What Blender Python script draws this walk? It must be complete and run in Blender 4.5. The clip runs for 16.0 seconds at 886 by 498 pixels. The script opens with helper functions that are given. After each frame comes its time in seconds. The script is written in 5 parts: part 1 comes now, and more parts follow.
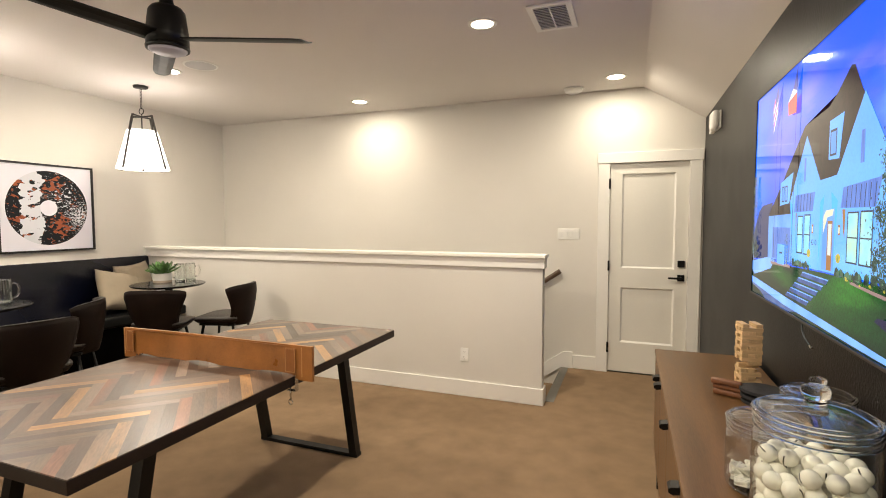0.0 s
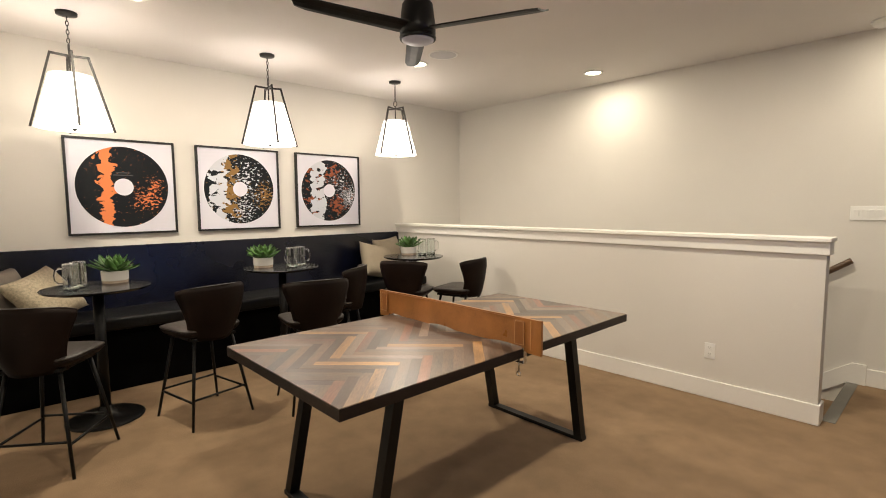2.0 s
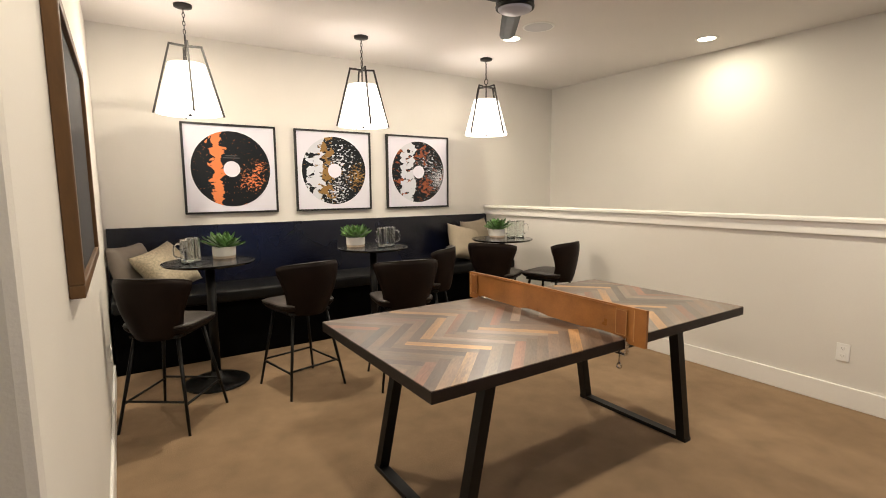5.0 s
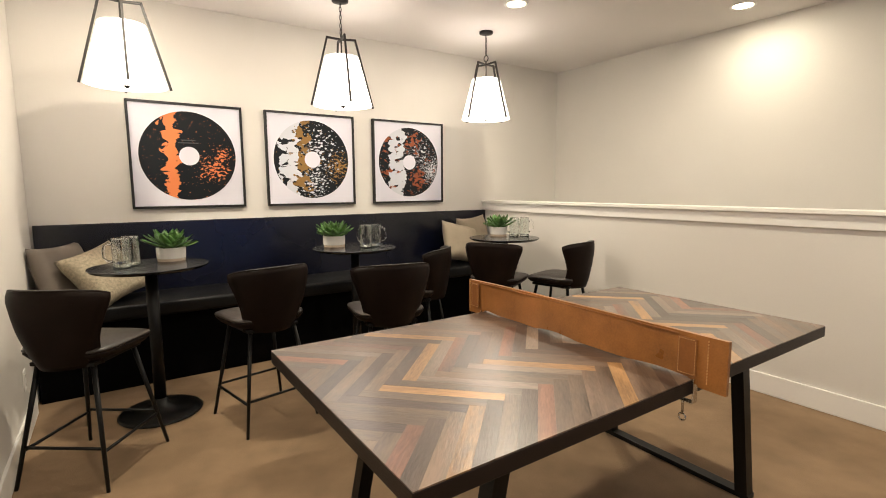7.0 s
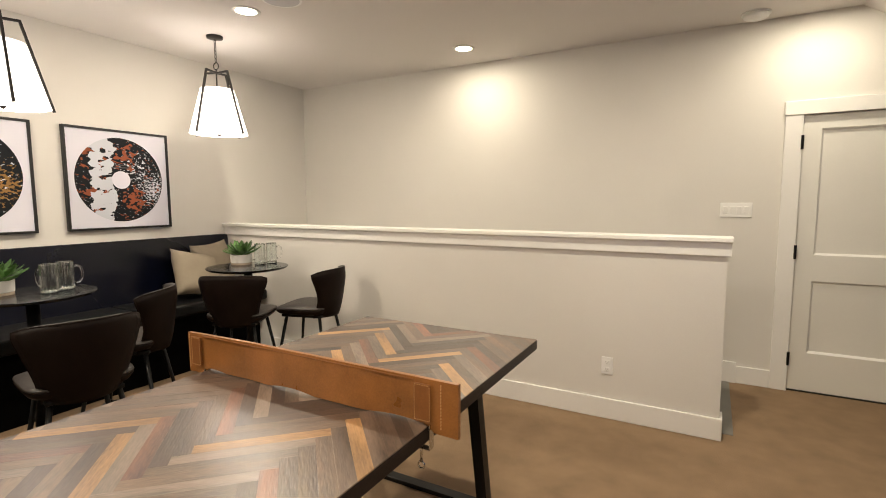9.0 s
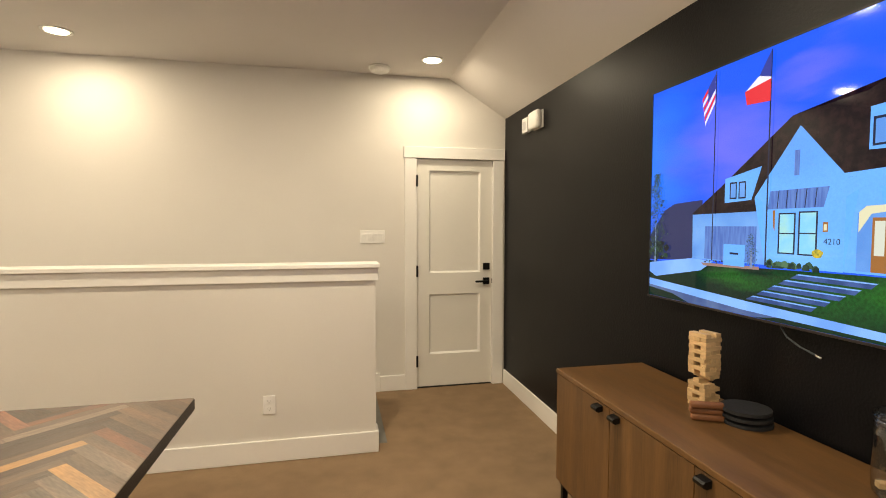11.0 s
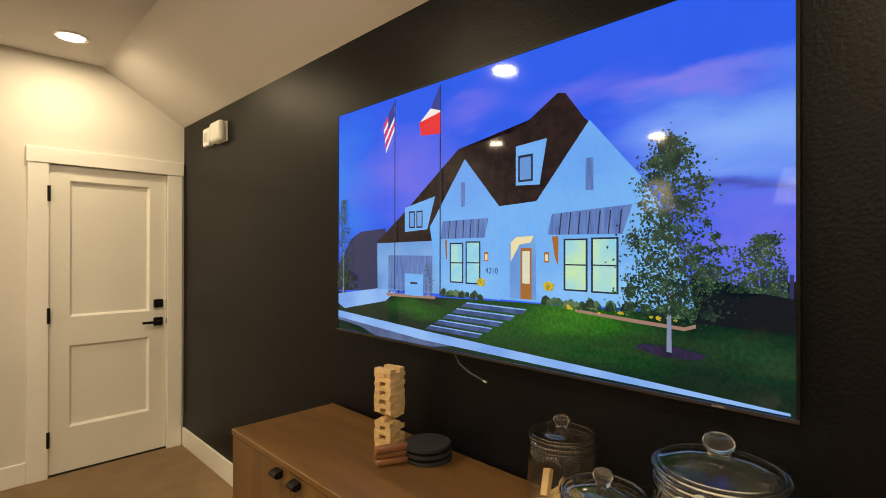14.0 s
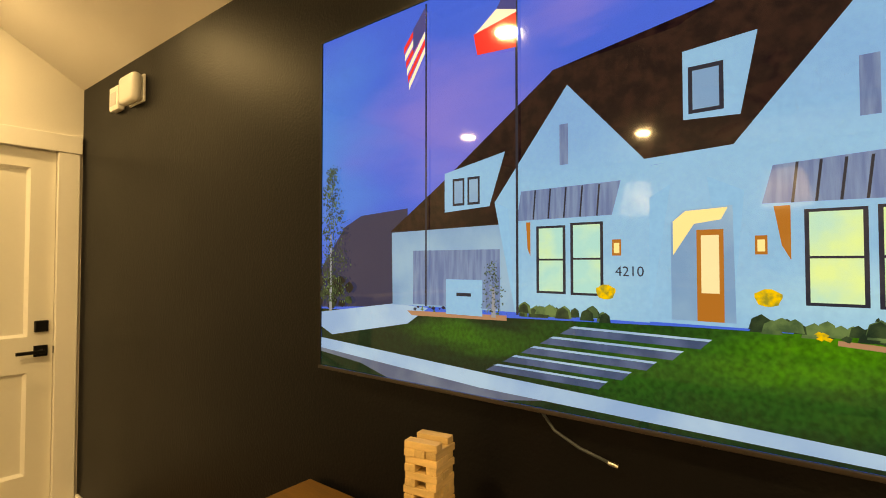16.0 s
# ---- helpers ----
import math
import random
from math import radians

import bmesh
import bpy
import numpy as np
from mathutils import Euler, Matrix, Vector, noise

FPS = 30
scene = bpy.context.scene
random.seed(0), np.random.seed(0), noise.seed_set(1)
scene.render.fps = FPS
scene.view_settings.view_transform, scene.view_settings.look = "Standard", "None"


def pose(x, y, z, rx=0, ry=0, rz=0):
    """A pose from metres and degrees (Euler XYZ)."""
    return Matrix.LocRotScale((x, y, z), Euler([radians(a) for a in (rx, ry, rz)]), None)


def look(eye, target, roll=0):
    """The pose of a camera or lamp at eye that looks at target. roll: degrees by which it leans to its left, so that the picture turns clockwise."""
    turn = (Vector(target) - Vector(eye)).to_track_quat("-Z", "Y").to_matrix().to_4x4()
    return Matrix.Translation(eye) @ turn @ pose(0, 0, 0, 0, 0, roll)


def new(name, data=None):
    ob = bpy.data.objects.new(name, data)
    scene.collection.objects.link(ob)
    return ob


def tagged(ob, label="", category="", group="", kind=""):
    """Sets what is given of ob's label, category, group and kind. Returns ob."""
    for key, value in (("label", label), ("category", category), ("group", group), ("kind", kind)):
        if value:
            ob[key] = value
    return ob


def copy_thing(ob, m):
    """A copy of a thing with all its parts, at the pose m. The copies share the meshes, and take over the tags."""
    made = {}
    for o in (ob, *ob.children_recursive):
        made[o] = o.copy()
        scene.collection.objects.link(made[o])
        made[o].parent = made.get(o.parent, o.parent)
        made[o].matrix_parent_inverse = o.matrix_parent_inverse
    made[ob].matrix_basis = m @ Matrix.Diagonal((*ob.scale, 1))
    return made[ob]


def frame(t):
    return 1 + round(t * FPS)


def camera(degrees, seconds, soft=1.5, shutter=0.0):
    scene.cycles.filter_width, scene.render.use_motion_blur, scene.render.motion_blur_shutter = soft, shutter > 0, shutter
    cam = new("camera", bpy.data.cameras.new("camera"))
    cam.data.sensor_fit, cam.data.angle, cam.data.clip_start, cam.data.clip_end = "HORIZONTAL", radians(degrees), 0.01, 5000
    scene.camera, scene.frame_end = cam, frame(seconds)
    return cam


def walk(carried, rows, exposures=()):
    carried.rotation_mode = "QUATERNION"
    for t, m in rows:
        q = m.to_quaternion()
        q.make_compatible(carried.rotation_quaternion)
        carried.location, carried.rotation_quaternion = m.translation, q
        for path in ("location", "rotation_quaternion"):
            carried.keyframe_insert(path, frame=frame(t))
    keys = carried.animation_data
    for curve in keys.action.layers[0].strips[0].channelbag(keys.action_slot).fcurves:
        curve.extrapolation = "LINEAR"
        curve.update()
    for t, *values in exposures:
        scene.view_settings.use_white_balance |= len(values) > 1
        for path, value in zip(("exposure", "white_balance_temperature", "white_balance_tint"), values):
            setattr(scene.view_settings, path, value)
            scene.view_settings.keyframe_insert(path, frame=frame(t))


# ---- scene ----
cam = camera(84.3, 16.0, soft=1.0)
PATH = [
    (0, (0.062, -0.012, 1.483), (-0.652, 1.853, 1.37), -0.1),
    (0.5, (0.041, 0.022, 1.468), (-0.925, 1.769, 1.344), -0.2),
    (1, (0.016, 0.039, 1.448), (-1.156, 1.654, 1.312), -0.3),
    (1.5, (-0.001, 0.039, 1.447), (-1.336, 1.52, 1.285), -0.4),
    (2, (-0.009, 0.027, 1.435), (-1.459, 1.392, 1.258), -0.4),
    (2.5, (0.0, 0.014, 1.444), (-1.534, 1.281, 1.246), -0.4),
    (3, (0.029, 0.019, 1.445), (-1.562, 1.212, 1.231), -0.4),
    (3.5, (0.045, 0.013, 1.455), (-1.577, 1.161, 1.233), -0.4),
    (4, (0.046, 0.013, 1.453), (-1.602, 1.123, 1.225), -0.4),
    (6.5, (-0.521, 0.283, 1.352), (-2.182, 1.37, 1.105), -0.4),
    (7, (-0.618, 0.403, 1.351), (-2.265, 1.512, 1.105), -0.3),
    (7.5, (-0.702, 0.479, 1.37), (-2.297, 1.66, 1.124), -0.3),
    (8, (-0.72, 0.539, 1.407), (-2.192, 1.872, 1.166), -0.3),
    (8.5, (-0.684, 0.562, 1.428), (-1.931, 2.109, 1.201), -0.2),
    (9, (-0.669, 0.63, 1.434), (-1.629, 2.373, 1.237), -0.2),
    (9.5, (-0.664, 0.764, 1.447), (-1.273, 2.662, 1.284), -0.1),
    (10, (-0.709, 0.826, 1.458), (-0.949, 2.808, 1.332), -0.0),
    (12.5, (-0.907, 0.663, 1.465), (0.197, 2.33, 1.425), -0.0),
    (13, (-0.853, 0.718, 1.474), (0.383, 2.29, 1.443), -0.0),
    (13.5, (-0.722, 0.846, 1.48), (0.617, 2.333, 1.468), 0.0),
    (14, (-0.58, 0.97, 1.473), (0.84, 2.379, 1.481), 0.1),
    (14.5, (-0.495, 1.084, 1.463), (0.99, 2.424, 1.489), 0.0),
    (15, (-0.414, 1.254, 1.464), (1.127, 2.528, 1.506), -0.0),
    (15.5, (-0.347, 1.426, 1.459), (1.234, 2.651, 1.51), 0.0),
    (16, (-0.282, 1.685, 1.428), (1.307, 2.899, 1.481), 0.0),
]
EXPOSURES = [
    (0.0, 0.2, 6500, 10), (1.5, 0.0, 6500, 10), (4.0, 0.0, 6500, 10), (6.5, 0.08, 6500, 10), (7.5, 0.02, 6500, 10), (8.5, 0.0, 6500, 10), (9.0, -0.02, 6500, 10), (9.5, 0.1, 6500, 10), (10.0, 0.1, 6500, 10), (12.5, -0.18, 8500, 9), (14.0, -0.2, 8500, 9),
    (15.0, -0.22, 8500, 9), (15.5, -0.12, 12000, 9), (16.0, 0.02, 25000, 9),
]
walk(cam, [(t, look(eye, target, roll)) for t, eye, target, roll in PATH], EXPOSURES)

# ---- world and lamps ----
world = bpy.data.worlds.new("world")
scene.world = world
world.use_nodes = True
world.node_tree.nodes["Background"].inputs["Color"].default_value = (0.9, 0.85, 0.8, 1)
world.node_tree.nodes["Background"].inputs["Strength"].default_value = 0.02

WARM = (1.0, 0.89, 0.70)
PENDANT_LIGHT = (1.0, 0.90, 0.82)
CEIL = 2.735
CANS = [(-2.61, 4.535), (-0.08, 4.565), (-0.84, 3.05), (-3.54, 3.05), (-3.59, 0.79), (-0.84, 0.79)]
PENDANTS = [(-4.19, 0.53), (-4.19, 1.905), (-4.19, 3.285)]


def lamp(name, kind, place, power, colour, size, beam=172):
    data = bpy.data.lights.new(name, kind)
    data.energy, data.color = power, colour
    if kind == "AREA":
        data.shape, data.size, data.spread = "DISK", size, radians(beam)
    else:
        data.shadow_soft_size = size
    ob = new(name, data)
    ob.location = place
    return ob


for (cx, cy), power, beam in zip(CANS, (10, 10, 33, 26, 33, 25), (180,) * 6):
    lamp("can_lamp", "AREA", (cx, cy, CEIL - 0.016), power, WARM, 0.13, beam)
# Added hall can behind the camera, unseen, to brighten the hall wall.
lamp("can_lamp", "AREA", (-0.2, -1.4, CEIL - 0.016), 27, WARM, 0.13)
for px, py in PENDANTS:
    for k in range(3):
        a = radians(120 * k + 20)
        lamp("pendant_lamp", "POINT", (px + 0.05 * math.cos(a), py + 0.05 * math.sin(a), 2.18), 2.0, PENDANT_LIGHT, 0.022)


# ---- materials ----
def mat(name, col, rough=0.5, metal=0.0, var=0.1, scale=4.0, bump=0.1, bscale=120.0, stretch=(1, 1, 1), spec=0.5, per_piece=0.0, coat=0.0, rvar=0.07):
    """A painted, woven or solid surface: colour mottled at two scales, fine relief, uneven gloss."""
    m = bpy.data.materials.new(name)
    m.use_nodes = True
    nt = m.node_tree
    n, l = nt.nodes, nt.links
    b = n["Principled BSDF"]
    b.inputs["Metallic"].default_value = metal
    b.inputs["Specular IOR Level"].default_value = spec
    b.inputs["Coat Weight"].default_value = coat
    b.inputs["Coat Roughness"].default_value = 0.24
    tc = n.new("ShaderNodeTexCoord")
    mp = n.new("ShaderNodeMapping")
    mp.inputs["Scale"].default_value = stretch
    l.new(tc.outputs["Object"], mp.inputs["Vector"])
    big, fine = n.new("ShaderNodeTexNoise"), n.new("ShaderNodeTexNoise")
    for node, sc in ((big, scale), (fine, bscale)):
        node.inputs["Scale"].default_value = sc
        node.inputs["Detail"].default_value = 4
        l.new(mp.outputs["Vector"], node.inputs["Vector"])
    add = n.new("ShaderNodeMath")
    add.operation = "MULTIPLY_ADD"
    l.new(fine.outputs["Fac"], add.inputs[0])
    add.inputs[1].default_value = 0.45
    l.new(big.outputs["Fac"], add.inputs[2])
    ramp = n.new("ShaderNodeMapRange")
    ramp.inputs["From Min"].default_value, ramp.inputs["From Max"].default_value = 0.45, 1.0
    ramp.inputs["To Min"].default_value, ramp.inputs["To Max"].default_value = 1 - var, 1 + var
    l.new(add.outputs[0], ramp.inputs["Value"])
    value = ramp.outputs["Result"]
    if per_piece:
        info = n.new("ShaderNodeObjectInfo")
        rnd = n.new("ShaderNodeMapRange")
        rnd.inputs["To Min"].default_value, rnd.inputs["To Max"].default_value = 1 - per_piece, 1 + per_piece
        l.new(info.outputs["Random"], rnd.inputs["Value"])
        shift = n.new("ShaderNodeMath")
        shift.operation, shift.inputs[1].default_value = "MULTIPLY", 37.0
        l.new(info.outputs["Random"], shift.inputs[0])
        l.new(shift.outputs[0], mp.inputs["Location"])
        mul = n.new("ShaderNodeMath")
        mul.operation = "MULTIPLY"
        l.new(value, mul.inputs[0])
        l.new(rnd.outputs["Result"], mul.inputs[1])
        value = mul.outputs[0]
    tint = n.new("ShaderNodeVectorMath")
    tint.operation = "SCALE"
    tint.inputs[0].default_value = col
    l.new(value, tint.inputs["Scale"])
    l.new(tint.outputs["Vector"], b.inputs["Base Color"])
    rr = n.new("ShaderNodeMapRange")
    rr.inputs["To Min"].default_value, rr.inputs["To Max"].default_value = max(0.02, rough - rvar), min(1, rough + rvar)
    l.new(big.outputs["Fac"], rr.inputs["Value"])
    l.new(rr.outputs["Result"], b.inputs["Roughness"])
    if bump:
        bp = n.new("ShaderNodeBump")
        bp.inputs["Strength"].default_value = bump
        bp.inputs["Distance"].default_value = 0.004
        l.new(fine.outputs["Fac"], bp.inputs["Height"])
        l.new(bp.outputs["Normal"], b.inputs["Normal"])
        if coat:
            l.new(bp.outputs["Normal"], b.inputs["Coat Normal"])
    return m


def glow(name, col, strength, rough=0.3, gloss=0.0):
    m = bpy.data.materials.new(name)
    m.use_nodes = True
    b = m.node_tree.nodes["Principled BSDF"]
    b.inputs["Base Color"].default_value = (0.01, 0.01, 0.01, 1) if gloss else (*col, 1)
    b.inputs["Roughness"].default_value = rough
    b.inputs["Emission Color"].default_value = (*col, 1)
    b.inputs["Emission Strength"].default_value = strength
    return m


def clear_glass(name, col=(0.97, 0.98, 0.97), thick=0.0, gloss=0.05):
    """Thin clear glass: see-through with a Fresnel gloss; thick adds a share of refracting glass."""
    m = bpy.data.materials.new(name)
    m.use_nodes = True
    n, l = m.node_tree.nodes, m.node_tree.links
    b = n["Principled BSDF"]
    b.inputs["Base Color"].default_value = (*col, 1)
    b.inputs["Transmission Weight"].default_value = 1.0
    b.inputs["Roughness"].default_value = 0.02
    b.inputs["IOR"].default_value = 1.47
    see, shine, rim, thin, out = n.new("ShaderNodeBsdfTransparent"), n.new("ShaderNodeBsdfGlossy"), n.new("ShaderNodeLayerWeight"), n.new("ShaderNodeMixShader"), n.new("ShaderNodeMixShader")
    power, span = n.new("ShaderNodeMath"), n.new("ShaderNodeMapRange")
    see.inputs["Color"].default_value = (*col, 1)
    shine.inputs["Roughness"].default_value = 0.03
    rim.inputs["Blend"].default_value = 0.5
    power.operation, power.inputs[1].default_value = "POWER", 2.4
    span.inputs["To Min"].default_value, span.inputs["To Max"].default_value = gloss, 0.9
    l.new(rim.outputs["Facing"], power.inputs[0])
    l.new(power.outputs[0], span.inputs["Value"])
    l.new(span.outputs["Result"], thin.inputs[0])
    l.new(see.outputs[0], thin.inputs[1])
    l.new(shine.outputs[0], thin.inputs[2])
    out.inputs[0].default_value = thick
    l.new(thin.outputs[0], out.inputs[1])
    l.new(b.outputs[0], out.inputs[2])
    l.new(out.outputs[0], n["Material Output"].inputs["Surface"])
    return m


WALL = mat("warm_white_paint", (0.71, 0.682, 0.632), 0.7, var=0.03, scale=1.5, bump=0.12, bscale=160)
CEILING = mat("ceiling_paint", (0.75, 0.712, 0.68), 0.85, var=0.03, scale=1.2, bump=0.15, bscale=140)
# Charcoal, with a trace of blue in the colour for the screen's glow.
DARK_WALL = mat("charcoal_paint", (0.0042, 0.0042, 0.0052), 0.38, var=0.1, scale=2, bump=0.3, bscale=110, spec=0.17)
TRIM = mat("trim_paint", (0.84, 0.82, 0.78), 0.42, var=0.02, scale=3, bump=0.04, bscale=60)
DOOR = mat("door_paint", (0.80, 0.78, 0.72), 0.4, var=0.02, scale=3, bump=0.04, bscale=70)
CARPET = mat("tan_carpet", (0.272, 0.184, 0.112), 0.97, var=0.17, scale=6.0, bump=1.0, bscale=260, spec=0.1)
STAIR_GREY = mat("grey_vinyl", (0.16, 0.15, 0.13), 0.55, var=0.15, scale=8, bump=0.1)
BLACK = mat("black_metal", (0.004, 0.0038, 0.0038), 0.42, metal=0.05, var=0.15, scale=14, bump=0.05, bscale=200, spec=0.28)
BLACK_TOP = mat("black_tabletop", (0.005, 0.0055, 0.007), 0.14, var=0.15, scale=9, bump=0.03, bscale=160)
BRONZE = mat("dark_bronze", (0.016, 0.013, 0.011), 0.5, metal=0.25, var=0.15, scale=20, bump=0.05)
# The blue in this black base colour stands in for the television's reflection.
PANEL_TV_TINT = mat("black_panel_tv_tint", (0.0010, 0.0018, 0.0085), 0.27, var=0.2, scale=1.2, bump=0.06, bscale=150, spec=0.55)
BENCH = mat("black_vinyl", (0.0024, 0.0026, 0.0032), 0.40, var=0.15, scale=6, bump=0.15, bscale=180, spec=0.3)
BENCH_BASE = mat("black_base_paint", (0.0010, 0.0010, 0.0012), 0.7, var=0.15, scale=4, bump=0.08, spec=0.05)
LEATHER = mat("brown_leather", (0.33, 0.132, 0.036), 0.30, var=0.32, scale=7, bump=0.2, bscale=160)
LEATHER_DARK = mat("leather_patch", (0.27, 0.10, 0.026), 0.40, var=0.2, scale=9, bump=0.25, bscale=160)
THREAD = mat("tan_thread", (0.62, 0.36, 0.15), 0.7, var=0.1, scale=20, bump=0.1)
CHAIR_VINYL = mat("chair_vinyl", (0.0105, 0.0056, 0.0040), 0.5, var=0.25, scale=8, bump=0.2, bscale=220, spec=0.1)
SEAT_VINYL = mat("seat_vinyl", (0.030, 0.024, 0.0205), 0.46, var=0.2, scale=8, bump=0.2, bscale=220)
TV_TRIM = mat("television_trim", (0.07, 0.06, 0.055), 0.4, metal=0.8, var=0.1, scale=20, bump=0.03)
STEEL = mat("polished_steel", (0.62, 0.6, 0.57), 0.25, metal=1.0, var=0.1, scale=30, bump=0.03)
WOOD = mat("walnut_wood", (0.138, 0.070, 0.025), 0.42, var=0.5, scale=3.0, bump=0.08, bscale=50, stretch=(1.5, 5, 0.3))
WOOD_TOP = mat("walnut_top", (0.142, 0.071, 0.025), 0.36, var=0.38, scale=3.5, bump=0.1, bscale=70, stretch=(5, 0.35, 1))
TABLE_EDGE = mat("dark_table_edge", (0.018, 0.0115, 0.009), 0.42, var=0.4, scale=5, bump=0.12, bscale=90, stretch=(1, 1, 6), spec=0.25)
PLANKS = [
    mat("plank_grey_brown", (0.140, 0.094, 0.066), 0.42, var=0.62, scale=5, bump=0.2, bscale=60, stretch=(0.5, 3.0, 1), per_piece=0.2, coat=0.7, rvar=0.25),
    mat("plank_dark", (0.080, 0.054, 0.040), 0.42, var=0.62, scale=5, bump=0.2, bscale=60, stretch=(0.5, 3.0, 1), per_piece=0.2, coat=0.7, rvar=0.25),
    mat("plank_rust", (0.20, 0.094, 0.060), 0.42, var=0.62, scale=5, bump=0.2, bscale=60, stretch=(0.5, 3.0, 1), per_piece=0.2, coat=0.7, rvar=0.25),
    mat("plank_honey", (0.45, 0.25, 0.105), 0.42, var=0.62, scale=5, bump=0.2, bscale=60, stretch=(0.5, 3.0, 1), per_piece=0.2, coat=0.7, rvar=0.25),
    mat("plank_pale_grey", (0.205, 0.156, 0.120), 0.42, var=0.62, scale=5, bump=0.2, bscale=60, stretch=(0.5, 3.0, 1), per_piece=0.2, coat=0.7, rvar=0.25),
]
GOLD_WOOD = mat("gilded_wood", (0.12, 0.058, 0.018), 0.45, var=0.3, scale=4, bump=0.1, bscale=60, stretch=(1, 1, 0.3))
CANVAS_DARK = mat("dark_canvas", (0.02, 0.02, 0.024), 0.7, var=0.5, scale=5, bump=0.2)
FRAME_BLACK = mat("black_frame", (0.010, 0.009, 0.009), 0.5, var=0.1, scale=20, bump=0.03)
PAPER = mat("white_mount", (0.72, 0.71, 0.79), 0.75, var=0.015, scale=3, bump=0.02)
POT = mat("white_glaze", (0.78, 0.75, 0.71), 0.35, var=0.04, scale=8, bump=0.05)
CLAY = mat("raw_clay", (0.50, 0.40, 0.31), 0.85, var=0.15, scale=30, bump=0.3)
SOIL = mat("soil", (0.03, 0.02, 0.015), 0.95, var=0.4, scale=60, bump=0.8, bscale=200)
LEAF = mat("succulent_leaf", (0.085, 0.185, 0.045), 0.38, var=0.4, scale=14, bump=0.08, per_piece=0.4)
LINEN = mat("taupe_linen", (0.30, 0.25, 0.185), 0.9, var=0.12, scale=6, bump=0.5, bscale=420)
LINEN_DARK = mat("grey_taupe_linen", (0.20, 0.17, 0.14), 0.9, var=0.12, scale=6, bump=0.5, bscale=420)
WOVEN = mat("nubby_weave", (0.33, 0.28, 0.20), 0.92, var=0.35, scale=60, bump=0.9, bscale=150)
WHITE_PLASTIC = mat("white_plastic", (0.86, 0.85, 0.82), 0.4, var=0.02, scale=6, bump=0.02)
# Flat grey painted for the shade in outlet slots and behind vent slats.
SLOT_SHADE = mat("slot_shade_grey", (0.25, 0.24, 0.22), 0.6, var=0.05, scale=10, bump=0.02)
BLOCK_WOOD = mat("pale_block_wood", (0.62, 0.42, 0.22), 0.6, var=0.2, scale=20, bump=0.1, bscale=90, stretch=(0.4, 3, 3), per_piece=0.14)
HANDLE_WOOD = mat("paddle_handle_wood", (0.22, 0.088, 0.038), 0.45, var=0.25, scale=12, bump=0.1, bscale=80)
RUBBER = mat("black_rubber", (0.018, 0.019, 0.022), 0.6, var=0.15, scale=20, bump=0.3, bscale=400)
BALL = mat("ball_celluloid", (0.95, 0.93, 0.83), 0.4, var=0.03, scale=20, bump=0.02)
INK = mat("black_ink", (0.01, 0.01, 0.01), 0.6, var=0.1, scale=20, bump=0)
DOMINO = mat("ivory_domino", (0.80, 0.78, 0.70), 0.35, var=0.04, scale=20, bump=0.03)
RAIL_WOOD = mat("rail_wood", (0.10, 0.055, 0.03), 0.4, var=0.3, scale=5, bump=0.1, stretch=(0.4, 4, 4))
SPEAKER = mat("speaker_mesh", (0.62, 0.61, 0.62), 0.8, var=0.03, scale=5, bump=0.5, bscale=500)
CABLE = mat("grey_cable", (0.05, 0.065, 0.075), 0.5, var=0.1, scale=20, bump=0.05)
GLASS = clear_glass("clear_glass", gloss=0.075)
SOLID_GLASS = clear_glass("solid_glass", (0.98, 0.99, 0.985), 1.0)
MUG_GLASS = clear_glass("mug_glass", (0.94, 0.985, 0.965), 0.15, 0.2)
CAN_GLOW = glow("can_light_lens", (1.0, 0.86, 0.62), 30)
FAN_LENS = glow("fan_light_lens", (0.42, 0.41, 0.47), 0.06)

SHADE = bpy.data.materials.new("lit_linen_shade")
SHADE.use_nodes = True
_n, _l = SHADE.node_tree.nodes, SHADE.node_tree.links
_n.remove(_n["Principled BSDF"])
_d, _t, _e = _n.new("ShaderNodeBsdfDiffuse"), _n.new("ShaderNodeBsdfTranslucent"), _n.new("ShaderNodeEmission")
_d.inputs["Color"].default_value = _t.inputs["Color"].default_value = (0.85, 0.82, 0.78, 1)
_e.inputs["Color"].default_value, _e.inputs["Strength"].default_value = (1, 0.93, 0.86, 1), 2.4
_m, _a = _n.new("ShaderNodeMixShader"), _n.new("ShaderNodeAddShader")
_m.inputs[0].default_value = 0.6
_l.new(_d.outputs[0], _m.inputs[1])
_l.new(_t.outputs[0], _m.inputs[2])
_l.new(_m.outputs[0], _a.inputs[0])
_l.new(_e.outputs[0], _a.inputs[1])
_l.new(_a.outputs[0], _n["Material Output"].inputs["Surface"])


